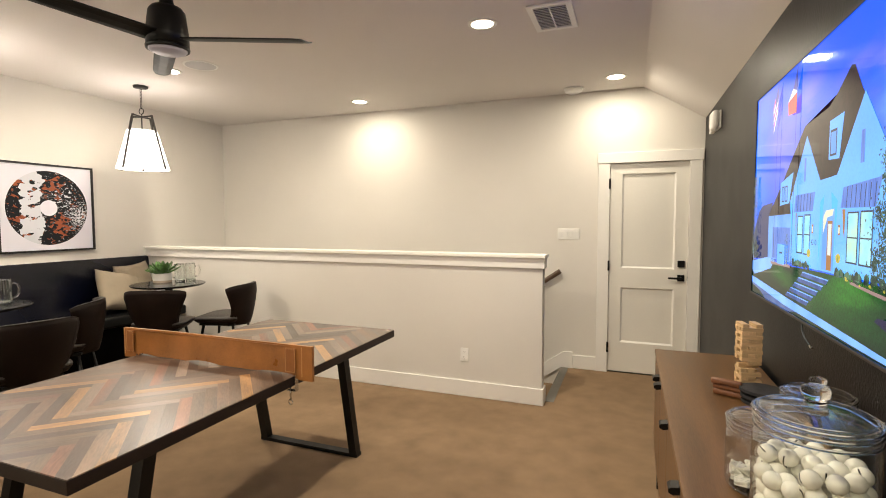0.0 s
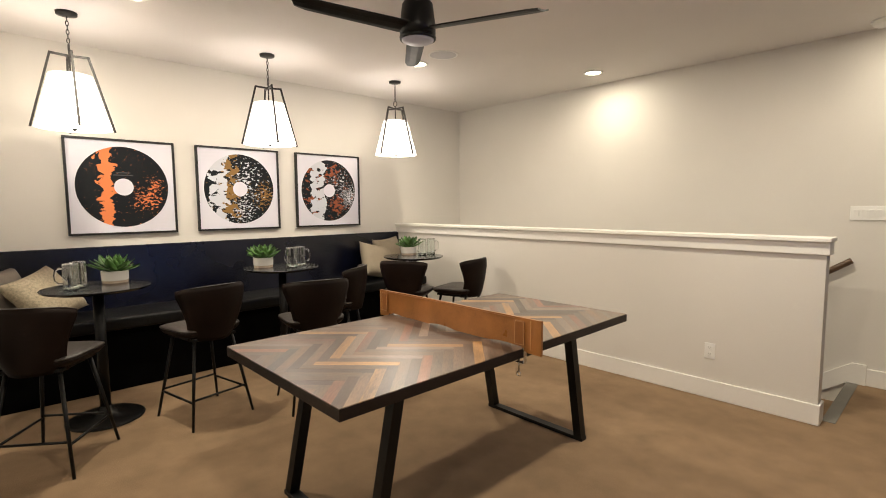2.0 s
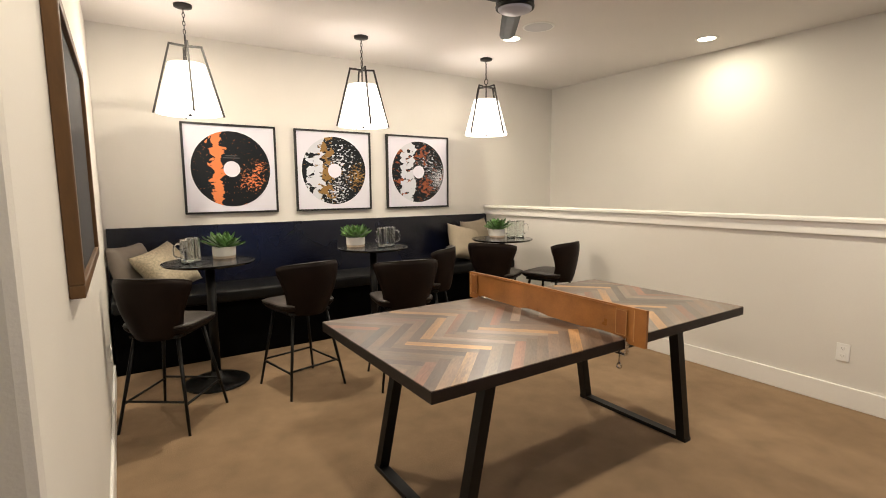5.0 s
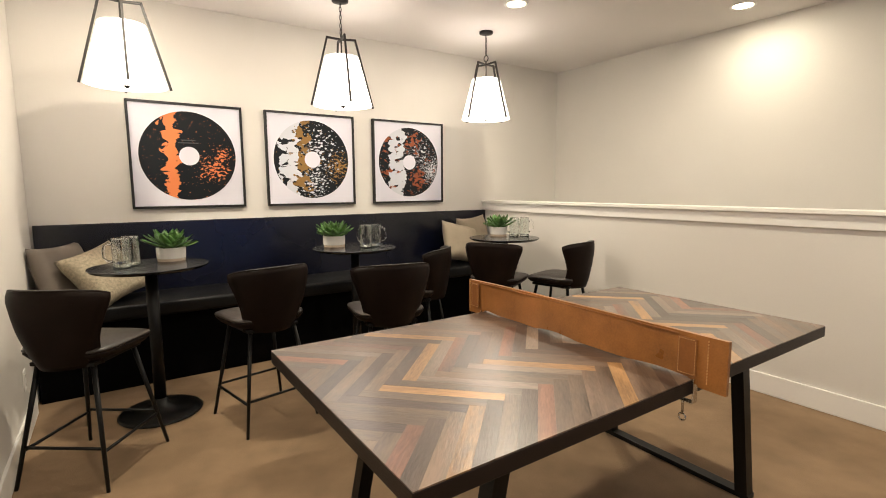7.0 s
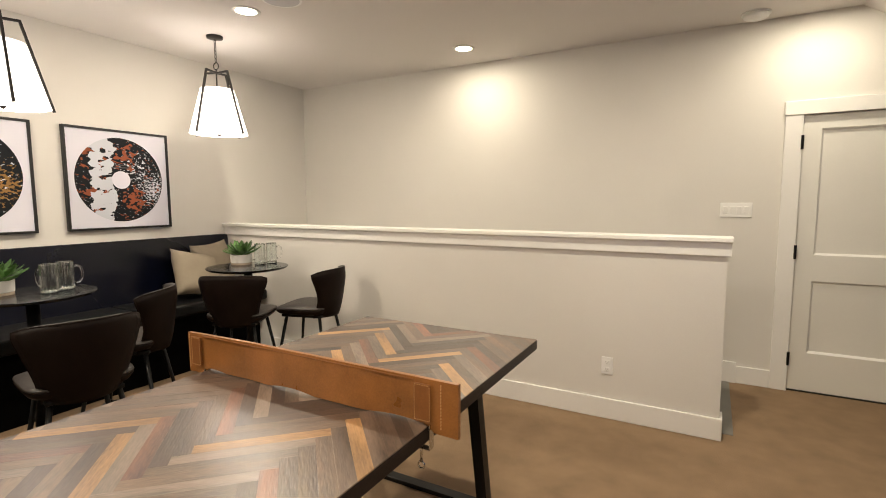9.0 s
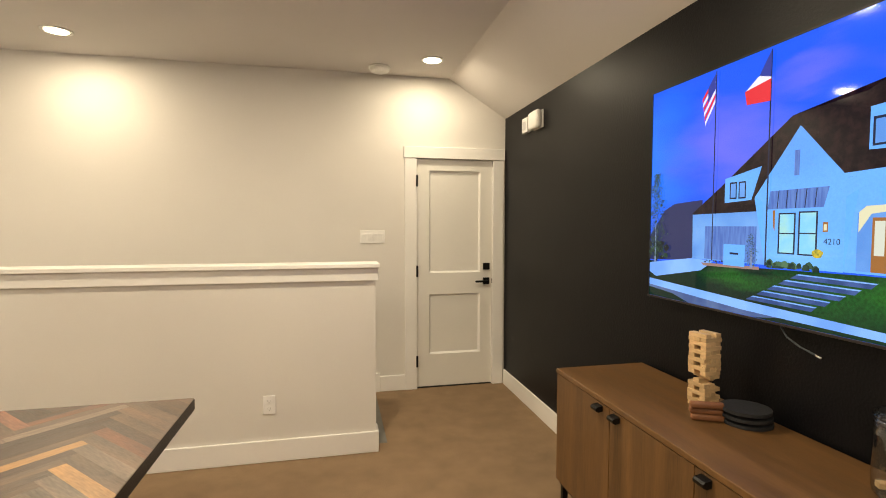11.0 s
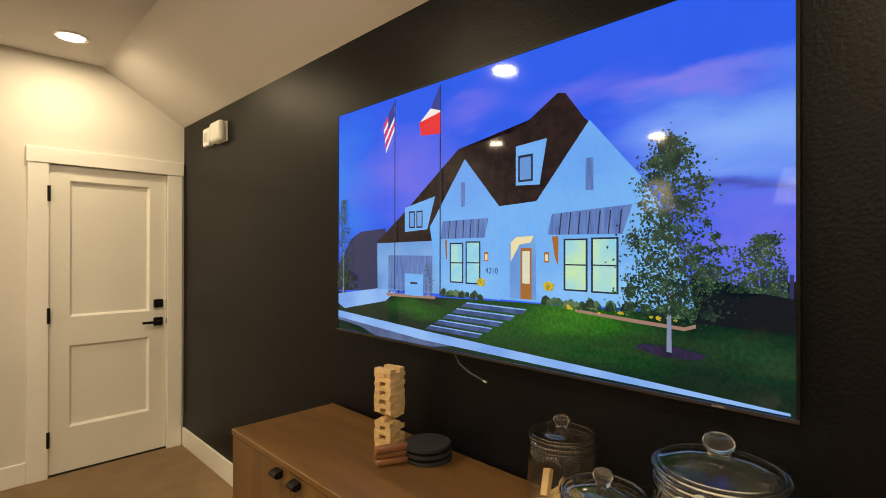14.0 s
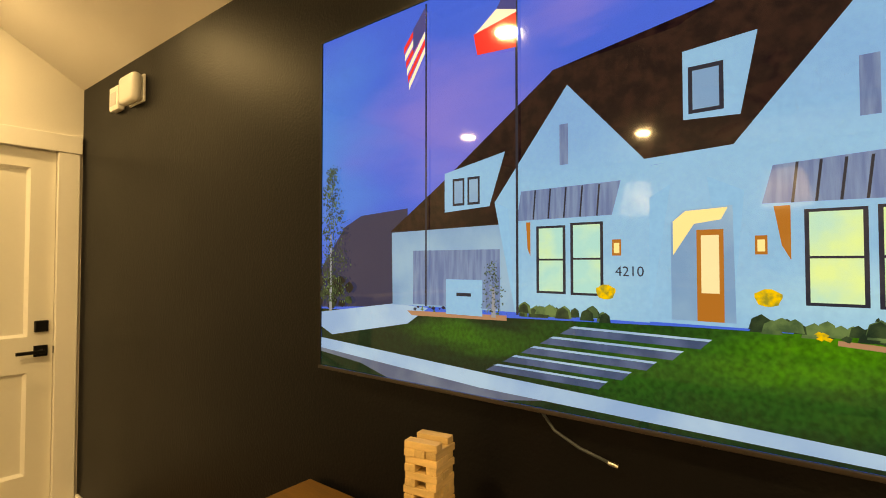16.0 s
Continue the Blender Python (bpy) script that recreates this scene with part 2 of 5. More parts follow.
def record(name, inks):
    """Printed vinyl record: black disc, a rough vertical band of ink, scattered flecks. inks: (band colour, fleck colour, second band or None)."""
    m = bpy.data.materials.new(name)
    m.use_nodes = True
    nt = m.node_tree
    n, l = nt.nodes, nt.links
    b = n["Principled BSDF"]
    b.inputs["Roughness"].default_value = 0.6
    tc, sep = n.new("ShaderNodeTexCoord"), n.new("ShaderNodeSeparateXYZ")
    l.new(tc.outputs["Object"], sep.inputs[0])

    def calc(op, a, bb):
        node = n.new("ShaderNodeMath")
        node.operation = op
        for k, v in enumerate((a, bb)):
            if isinstance(v, (int, float)):
                node.inputs[k].default_value = v
            elif v is not None:
                l.new(v, node.inputs[k])
        return node.outputs[0]

    def cells(scale, seed, detail=3.0):
        node, mp = n.new("ShaderNodeTexNoise"), n.new("ShaderNodeMapping")
        mp.inputs["Location"].default_value, mp.inputs["Scale"].default_value = (seed, seed * 1.7, 0), (0.75, 1.25, 1)
        l.new(tc.outputs["Object"], mp.inputs["Vector"])
        l.new(mp.outputs["Vector"], node.inputs["Vector"])
        node.inputs["Scale"].default_value, node.inputs["Detail"].default_value = scale, detail
        node.inputs["Distortion"].default_value = 0.5
        return node.outputs["Fac"]

    def over(below, colour, mask):
        mix = n.new("ShaderNodeMix")
        mix.data_type = "RGBA"
        l.new(mask, mix.inputs["Factor"])
        if isinstance(below, tuple):
            mix.inputs["A"].default_value = (*below, 1)
        else:
            l.new(below, mix.inputs["A"])
        mix.inputs["B"].default_value = (*colour, 1)
        return mix.outputs["Result"]

    x, z = sep.outputs["X"], sep.outputs["Y"]
    colour = (0.007, 0.009, 0.012)
    b.inputs["Specular IOR Level"].default_value = 0.2
    for k, (kind, ink, centre, width, amount) in enumerate(inks):
        if kind == "band":
            edge = calc("MULTIPLY", calc("SUBTRACT", cells(13, 3 + k, 3.0), 0.5), 0.20)
            off = calc("ABSOLUTE", calc("ADD", calc("SUBTRACT", x, centre), edge), None)
            mask = calc("LESS_THAN", off, width)
            if amount < 1:
                mask = calc("MULTIPLY", mask, calc("LESS_THAN", cells(15, 9 + k, 4.0), amount))
        else:
            dx, dy = calc("SUBTRACT", x, centre[0]), calc("SUBTRACT", z, centre[1])
            far = calc("SQRT", calc("ADD", calc("MULTIPLY", dx, dx), calc("MULTIPLY", dy, dy)), None)
            near = calc("MAXIMUM", calc("SUBTRACT", 1.0, calc("DIVIDE", far, width)), 0.0)
            mask = calc("GREATER_THAN", calc("ADD", cells(kind, 21 + k, 4), calc("MULTIPLY", near, 0.24)), amount)
        colour = over(colour, ink, mask)
    l.new(colour, b.inputs["Base Color"])
    return m


ORANGE, WHITE_INK, OCHRE, RUST = (0.70, 0.215, 0.075), (0.60, 0.62, 0.68), (0.27, 0.15, 0.045), (0.28, 0.075, 0.03)
RECORDS = [
    record("record_orange", [(55, ORANGE, (0.17, -0.10), 0.17, 0.70), (60, ORANGE, (0.24, 0.02), 0.12, 0.73), (70, ORANGE, (0.0, 0.0), 0.01, 0.70), ("band", ORANGE, -0.125, 0.045, 1)]),
    record("record_ochre", [(46, OCHRE, (0.24, -0.06), 0.20, 0.69), (38, WHITE_INK, (0.05, 0.10), 0.42, 0.755), (52, WHITE_INK, (0.0, -0.20), 0.30, 0.73), ("band", OCHRE, -0.10, 0.075, 0.52), ("band", WHITE_INK, -0.215, 0.080, 0.55)]),
    record("record_white", [(80, WHITE_INK, (0.27, -0.08), 0.20, 0.68), (48, WHITE_INK, (0.10, 0.10), 0.40, 0.78), (26, RUST, (0.05, 0.19), 0.13, 0.66), (30, RUST, (0.10, -0.16), 0.14, 0.64), ("band", RUST, -0.19, 0.10, 0.42), ("band", WHITE_INK, -0.14, 0.080, 0.60)]),
]


# ---- building helpers ----
def part(name, bm, material, parent=None, label="", smooth=False):
    me = bpy.data.meshes.new(name)
    bm.normal_update()
    bm.to_mesh(me)
    bm.free()
    me.materials.append(material)
    if smooth:
        me.shade_smooth()
    ob = new(name, me)
    if parent is not None:
        ob.parent = parent
    if label:
        ob["label"] = label
    return ob


def thing(name, label, category, place=(0, 0, 0), turn=0.0, group=""):
    ob = new(name)
    ob.empty_display_size = 0.1
    ob.matrix_basis = pose(*place, 0, 0, turn)
    return tagged(ob, label, category, group)


def structure(name, bm, material, label, category):
    return tagged(part(name, bm, material), label, category, kind="structure")


def box(bm, x0, x1, y0, y1, z0, z1, bevel=0.0, seg=2, m=None):
    r = bmesh.ops.create_cube(bm, size=1)
    vs = r["verts"]
    for v in vs:
        v.co = Vector((x0 + (v.co.x + 0.5) * (x1 - x0), y0 + (v.co.y + 0.5) * (y1 - y0), z0 + (v.co.z + 0.5) * (z1 - z0)))
    if m is not None:
        for v in vs:
            v.co = m @ v.co
    if bevel:
        es = list({e for v in vs for e in v.link_edges})
        bmesh.ops.bevel(bm, geom=es, offset=bevel, segments=seg, affect="EDGES", profile=0.5)
    return bm


def boxes(*rows, bevel=0.0):
    bm = bmesh.new()
    for r in rows:
        box(bm, *r, bevel=bevel)
    return bm


def lathe(profile, seg=32, bm=None, flute=0, depth=0.0, m=None, closed=False):
    """Turns (radius, height) points round z; end points on the axis close it."""
    bm = bm or bmesh.new()
    rings = []
    for r, z in profile:
        if r < 1e-6:
            rings.append([bm.verts.new((0, 0, z))])
        else:
            ring = []
            for k in range(seg):
                a = 2 * math.pi * k / seg
                q = r * (1 + depth * math.cos(flute * a)) if flute else r
                ring.append(bm.verts.new((q * math.cos(a), q * math.sin(a), z)))
            rings.append(ring)
    pairs = list(zip(rings, rings[1:])) + ([(rings[-1], rings[0])] if closed else [])
    for a, b in pairs:
        for k in range(seg):
            k2 = (k + 1) % seg
            if len(a) == 1 and len(b) > 1:
                bm.faces.new((a[0], b[k2], b[k]))
            elif len(b) == 1 and len(a) > 1:
                bm.faces.new((a[k], a[k2], b[0]))
            elif len(a) > 1:
                bm.faces.new((a[k], a[k2], b[k2], b[k]))
    if m is not None:
        for ring in rings:
            for v in ring:
                v.co = m @ v.co
    bmesh.ops.recalc_face_normals(bm, faces=bm.faces)
    return bm


def tube(points, radius, seg=10, bm=None, end=None, square=False, loop=False):
    """A round or square bar along points; radius may taper to end."""
    bm = bm or bmesh.new()
    pts = [Vector(p) for p in points]
    end = radius if end is None else end
    if square:
        seg = 4
    rings = []
    side = None
    for k, p in enumerate(pts):
        if loop:
            d = (pts[(k + 1) % len(pts)] - pts[k - 1]).normalized()
        else:
            d = (pts[min(k + 1, len(pts) - 1)] - pts[max(k - 1, 0)]).normalized()
        if side is None:
            side = d.cross(Vector((0, 0, 1)))
            if side.length < 1e-3:
                side = Vector((1, 0, 0))
        side = (side - d * side.dot(d)).normalized()
        up = d.cross(side)
        r = radius + (end - radius) * k / max(1, len(pts) - 1)
        off = math.pi / 4 if square else 0
        rings.append([bm.verts.new(p + r * (math.cos(off + 2 * math.pi * j / seg) * side + math.sin(off + 2 * math.pi * j / seg) * up)) for j in range(seg)])
    pairs = list(zip(rings, rings[1:])) + ([(rings[-1], rings[0])] if loop else [])
    for a, b in pairs:
        for j in range(seg):
            bm.faces.new((a[j], a[(j + 1) % seg], b[(j + 1) % seg], b[j]))
    if not loop:
        bm.faces.new(rings[0][::-1])
        bm.faces.new(rings[-1])
    bmesh.ops.recalc_face_normals(bm, faces=bm.faces)
    return bm


def prism(points, depth, axis="x"):
    """A flat plate: (a, b) outline in the plane across axis, thickened along it."""
    bm = bmesh.new()
    put = {"x": lambda a, b, d: (d, a, b), "y": lambda a, b, d: (a, d, b), "z": lambda a, b, d: (a, b, d)}[axis]
    one = [bm.verts.new(put(a, b, depth[0])) for a, b in points]
    two = [bm.verts.new(put(a, b, depth[1])) for a, b in points]
    bm.faces.new(one)
    bm.faces.new(two[::-1])
    for k in range(len(points)):
        k2 = (k + 1) % len(points)
        bm.faces.new((one[k], two[k], two[k2], one[k2]))
    bmesh.ops.recalc_face_normals(bm, faces=bm.faces)
    return bm


# ---- structure ----
WEST, EAST, NORTH, SOUTH, HALL_END, HALL_X = -4.95, 0.68, 5.01, -0.075, -2.6, -1.0
HALF_Y, HALF_X, LOW = 3.878, -0.582, -1.6
STAIR_Y = HALF_Y + 0.117

structure("floor", boxes((WEST - 0.12, EAST + 0.12, HALL_END - 0.12, HALF_Y + 0.105, -0.12, 0), (-0.50, EAST + 0.12, HALF_Y + 0.105, NORTH + 0.12, -0.12, 0)), CARPET, "tan cut-pile carpet floor", "floor")
structure("stair_nosing_floor", boxes((-0.575, -0.50, HALF_Y + 0.105, NORTH, -0.12, 0.004), bevel=0.003), STAIR_GREY, "grey nosing strip at the top of the stairs", "floor strip")
bm = bmesh.new()
for k in range(8):
    x1 = -0.575 - 0.26 * k
    box(bm, x1 - 0.29, x1, STAIR_Y, NORTH - 0.002, LOW, -0.18 * (k + 1), bevel=0.012)
box(bm, WEST, -0.575 - 0.26 * 8, STAIR_Y, NORTH - 0.002, LOW, -0.18 * 8 - 0.06)
structure("stairs", bm, CARPET, "tan carpeted stairs going down", "stairs")

structure("wall_west", boxes((WEST - 0.12, WEST, SOUTH - 0.12, NORTH + 0.12, LOW, CEIL)), WALL, "warm white painted wall", "wall")
DX0, DX1, DZ = -0.142, 0.575, 2.045
structure("wall_north", boxes((WEST, DX0, NORTH, NORTH + 0.12, LOW, CEIL), (DX1, EAST, NORTH, NORTH + 0.12, LOW, CEIL), (DX0, DX1, NORTH, NORTH + 0.12, DZ, CEIL), (DX0, DX1, NORTH + 0.11, NORTH + 0.2, 0, DZ)), WALL, "warm white painted wall with a doorway", "wall")
structure("wall_east", boxes((EAST, EAST + 0.12, HALL_END - 0.12, NORTH + 0.12, LOW, 2.6)), DARK_WALL, "charcoal painted accent wall with orange-peel texture", "wall")
bm = boxes((WEST, HALL_X - 0.001, SOUTH - 0.12, SOUTH, 0, CEIL), bevel=0.02)
structure("wall_south", bm, WALL, "warm white painted wall", "wall")
structure("wall_hall", boxes((HALL_X - 0.12, HALL_X - 0.006, HALL_END, SOUTH - 0.1, 0, CEIL), (HALL_X - 0.12, EAST, HALL_END - 0.12, HALL_END, 0, CEIL)), WALL, "warm white painted hall walls", "wall")
bm = boxes((WEST, 0.155, HALL_END, NORTH, CEIL, CEIL + 0.1))
sl = prism([(0.155, CEIL), (EAST + 0.002, 2.41), (EAST + 0.002, 2.60), (0.155, CEIL + 0.1)], (HALL_END, NORTH), "y")
me_tmp = bpy.data.meshes.new("slope")
sl.to_mesh(me_tmp)
sl.free()
bm.from_mesh(me_tmp)
bpy.data.meshes.remove(me_tmp)
structure("ceiling", bm, CEILING, "white ceiling with a sloped strip along the dark wall", "ceiling")

structure("half_wall", boxes((WEST, HALF_X, HALF_Y, HALF_Y + 0.115, LOW, 1.1885)), WALL, "white half wall beside the stairs", "half wall")
CAP_X = -0.557
structure("half_wall_cap", boxes((WEST, CAP_X, HALF_Y - 0.04, HALF_Y + 0.155, 1.189, 1.216), bevel=0.004), TRIM, "white painted wooden cap of the half wall", "trim")
structure("half_wall_apron_trim", boxes((WEST, HALF_X + 0.018, HALF_Y - 0.018, HALF_Y - 0.0005, 1.107, 1.188), (HALF_X + 0.0005, HALF_X + 0.018, HALF_Y - 0.0005, HALF_Y + 0.115, 1.107, 1.188), bevel=0.003), TRIM, "white painted trim board under the cap", "trim")


def skirting(name, x0, x1, y0, y1, h=0.137):
    bm = boxes((x0, x1, y0, y1, 0, h), bevel=0.005)
    return structure(name, bm, TRIM, "white painted baseboard", "baseboard")


skirting("baseboard_half_wall", -4.36, HALF_X + 0.016, HALF_Y - 0.016, HALF_Y - 0.0005)
skirting("baseboard_half_wall_end", HALF_X + 0.0005, HALF_X + 0.016, HALF_Y, HALF_Y + 0.115)
skirting("baseboard_north", -0.46, -0.238, NORTH - 0.016, NORTH - 0.0005)
skirting("baseboard_east", EAST - 0.016, EAST - 0.0005, HALL_END, NORTH - 0.025)
skirting("baseboard_south", -4.36, HALL_X + 0.012, SOUTH + 0.0005, SOUTH + 0.016)
skirting("baseboard_hall", HALL_X - 0.005, HALL_X + 0.01, HALL_END, SOUTH - 0.02)
bm = prism([(-0.46, 0.0), (-0.46, 0.165), (-0.545, 0.165), (-2.6, -1.26), (-2.6, -1.43), (-0.575, 0.0)], (NORTH - 0.02, NORTH - 0.0005), "y")
structure("stair_skirt_trim", bm, TRIM, "white painted stair skirt board", "trim")

# door casing
bm = boxes((-0.238, DX0 + 0.012, NORTH - 0.018, NORTH - 0.0005, 0, 2.035), (DX1 - 0.012, 0.664, NORTH - 0.018, NORTH - 0.0005, 0, 2.035), bevel=0.003)
box(bm, -0.245, 0.672, NORTH - 0.024, NORTH - 0.0005, 2.036, 2.135, bevel=0.003)
box(bm, DX0, DX0 + 0.011, NORTH, NORTH + 0.115, 0, 2.045)
box(bm, DX1 - 0.011, DX1, NORTH, NORTH + 0.115, 0, 2.045)
box(bm, DX0 + 0.011, DX1 - 0.011, NORTH, NORTH + 0.115, 2.036, 2.045)
structure("door_frame", bm, TRIM, "white painted door casing", "door frame")
structure("threshold_trim", boxes((DX0 + 0.012, DX1 - 0.012, NORTH + 0.005, NORTH + 0.09, 0.0, 0.008), bevel=0.002), BRONZE, "dark bronze door threshold", "threshold")


def door():
    d = thing("door_1", "closed white two-panel shaker door with black hardware", "door", (0, NORTH + 0.012, 0))
    d["kind"] = "structure"
    x0, x1, z0, z1 = DX0 + 0.014, DX1 - 0.014, 0.012, 2.033
    a0, a1 = -0.018, 0.452
    bm = boxes((x0, a0, 0, 0.035, z0, z1), (a1, x1, 0, 0.035, z0, z1), (a0, a1, 0, 0.035, z0, 0.300), (a0, a1, 0, 0.035, 0.840, 1.030), (a0, a1, 0, 0.035, 1.935, z1))
    part("frame", bm, DOOR, d)
    for lo, hi in ((0.300, 0.840), (1.030, 1.935)):
        part("panel", boxes((a0, a1, 0.020, 0.033, lo, hi)), DOOR, d)
        bm = bmesh.new()
        loops = []
        for inset, y in ((0.0, 0.0006), (0.015, 0.0198), (0.0, 0.0198)):
            loops.append([bm.verts.new((x, y, z)) for x, z in ((a0 + inset, lo + inset), (a1 - inset, lo + inset), (a1 - inset, hi - inset), (a0 + inset, hi - inset))])
        for p, q in zip(loops, loops[1:] + loops[:1]):
            for j in range(4):
                bm.faces.new((p[j], p[(j + 1) % 4], q[(j + 1) % 4], q[j]))
        bmesh.ops.recalc_face_normals(bm, faces=bm.faces)
        # Lighter paint than the door, to strengthen the light caught along panel edges.
        part("moulding", bm, TRIM, d)
    for z in (0.25, 1.05, 1.84):
        part("hinge", tube([(x0 - 0.003, -0.034, z - 0.05), (x0 - 0.003, -0.034, z + 0.05)], 0.009, 10), BLACK, d, "black hinge")
    part("deadbolt", boxes((0.477, 0.537, -0.022, 0.0, 1.053, 1.113), bevel=0.004), BLACK, d, "square black deadbolt")
    hd = part("door_handle", boxes((0.477, 0.537, -0.014, 0.0, 0.920, 0.980), bevel=0.003), BLACK, d, "black lever handle")
    bm = tube([(0.507, -0.012, 0.95), (0.507, -0.05, 0.95)], 0.011, 10)
    box(bm, 0.395, 0.518, -0.06, -0.044, 0.941, 0.959, bevel=0.003)
    part("lever", bm, BLACK, hd)
    part("strike", boxes((0.5605, 0.5625, -0.012, 0.02, 0.93, 0.97)), BLACK, d)
    part("sweep", boxes((x0, x1, 0.002, 0.03, 0.0085, 0.0118)), BLACK, d, "black rubber sweep")
    return d


door()

# ---- ceiling fittings ----
def can_light(x, y):
    c = thing("recessed_light", "lit white round recessed ceiling light", "ceiling light", (x, y, CEIL), group="recessed ceiling lights")
    part("trim_ring", lathe([(0.068, -0.001), (0.072, -0.007), (0.092, -0.004), (0.094, -0.0005), (0.068, -0.0005)], 36, closed=True), WHITE_PLASTIC, c, smooth=True)
    part("lens", lathe([(0, -0.004), (0.0665, -0.004), (0.0665, -0.001), (0, -0.001)], 36), CAN_GLOW, c, "glowing warm lens")
    return c


# The last fitting goes with the added, unseen hall lamp.
for cx, cy in CANS + [(-0.2, -1.4)]:
    can_light(cx, cy)


def vent():
    v = thing("ceiling_vent", "white metal ceiling air vent with slats", "vent", (-0.405, 3.095, CEIL))
    # Sheet in the shade grey, standing for the dark gaps between slats.
    part("backing", boxes((-0.10, 0.10, -0.17, 0.17, -0.004, -0.001)), SLOT_SHADE, v)
    part("frame", boxes((-0.13, 0.13, -0.20, -0.165, -0.012, -0.0005), (-0.13, 0.13, 0.165, 0.20, -0.012, -0.0005), (-0.13, -0.095, -0.165, 0.165, -0.012, -0.0005), (0.095, 0.13, -0.165, 0.165, -0.012, -0.0005), bevel=0.002), WHITE_PLASTIC, v)
    slat = None
    for k in range(14):
        y = -0.152 + 0.0234 * k
        if slat is None:
            slat = part("slat", boxes((-0.0945, 0.0945, -0.007, 0.007, -0.0012, 0.0012)), WHITE_PLASTIC, v)
        else:
            slat = new("slat", slat.data)
            slat.parent = v
        slat.matrix_basis = pose(0, y, -0.008, 35)
    part("divider", boxes((-0.004, 0.004, -0.165, 0.165, -0.015, -0.013)), WHITE_PLASTIC, v)


vent()
sd = thing("smoke_detector", "round white smoke detector on the ceiling", "smoke detector", (-0.465, 4.825, CEIL))
part("base", lathe([(0, -0.001), (0.088, -0.001), (0.09, -0.012), (0, -0.012)], 32), WHITE_PLASTIC, sd, smooth=False)
part("cover", lathe([(0.08, -0.0125), (0.078, -0.030), (0.06, -0.042), (0, -0.044)], 32), WHITE_PLASTIC, sd, smooth=True)
sp = thing("ceiling_speaker", "round white flush ceiling speaker", "speaker", (-3.18, 3.03, CEIL))
part("rim", lathe([(0.115, -0.0005), (0.115, -0.006), (0.128, -0.005), (0.130, -0.0005)], 40, closed=True), WHITE_PLASTIC, sp)
part("grille", lathe([(0, -0.005), (0.1145, -0.005), (0.1145, -0.001), (0, -0.001)], 40), SPEAKER, sp)


def ceiling_fan():
    f = thing("ceiling_fan", "matte black three-blade ceiling fan", "ceiling fan", (-2.16, 1.87, 0))
    part("canopy", lathe([(0, CEIL - 0.001), (0.065, CEIL - 0.001), (0.062, CEIL - 0.03), (0.03, CEIL - 0.05), (0, CEIL - 0.05)], 28), BLACK, f, smooth=True)
    part("downrod", tube([(0, 0, 2.58), (0, 0, CEIL - 0.045)], 0.013, 12), BLACK, f)
    part("motor_housing", lathe([(0, 2.61), (0.030, 2.61), (0.036, 2.575), (0.072, 2.565), (0.086, 2.545), (0.100, 2.43), (0.100, 2.375), (0, 2.375)], 36), BLACK, f, smooth=True)
    part("collar", lathe([(0.1, 2.374), (0.103, 2.37), (0.101, 2.358), (0.094, 2.355), (0.09, 2.374)], 36, closed=True), BLACK, f, smooth=True)
    part("light_lens", lathe([(0.089, 2.372), (0.089, 2.353), (0.07, 2.343), (0, 2.339)], 36), FAN_LENS, f, "dim frosted lens", smooth=True)
    bm = bmesh.new()
    n = 10
    rows = []
    for k in range(n + 1):
        s = k / n
        r = 0.085 + (0.70 - 0.085) * s
        half = 0.056 - 0.008 * s if s < 0.999 else 0.034
        tilt = radians(13 - 4 * s)
        row = []
        for u in (-1, -0.4, 0.4, 1):
            sweep = 0.02 * u * s
            y, z = u * half * math.cos(tilt), u * half * math.sin(tilt) - 0.006 * (1 - u * u)
            row.append((bm.verts.new((r + sweep, y, z + 0.004)), bm.verts.new((r + sweep, y, z - 0.004))))
        rows.append(row)
    for a, b in zip(rows, rows[1:]):
        for j in range(3):
            bm.faces.new((a[j][0], a[j + 1][0], b[j + 1][0], b[j][0]))
            bm.faces.new((a[j][1], b[j][1], b[j + 1][1], a[j + 1][1]))
        for j in (0, 3):
            bm.faces.new((a[j][0], b[j][0], b[j][1], a[j][1]))
    for row in (rows[0], rows[-1]):
        for j in range(3):
            bm.faces.new((row[j][0], row[j + 1][0], row[j + 1][1], row[j][1]))
    bmesh.ops.recalc_face_normals(bm, faces=bm.faces)
    blade = part("blade", bm, BLACK, f)
    blade.matrix_basis = pose(0, 0, 2.415, 0, 0, 24)
    for a in (143, 261):
        c = new("blade", blade.data)
        c.parent = f
        c.matrix_basis = pose(0, 0, 2.415, 0, 0, a)
    return f


ceiling_fan()


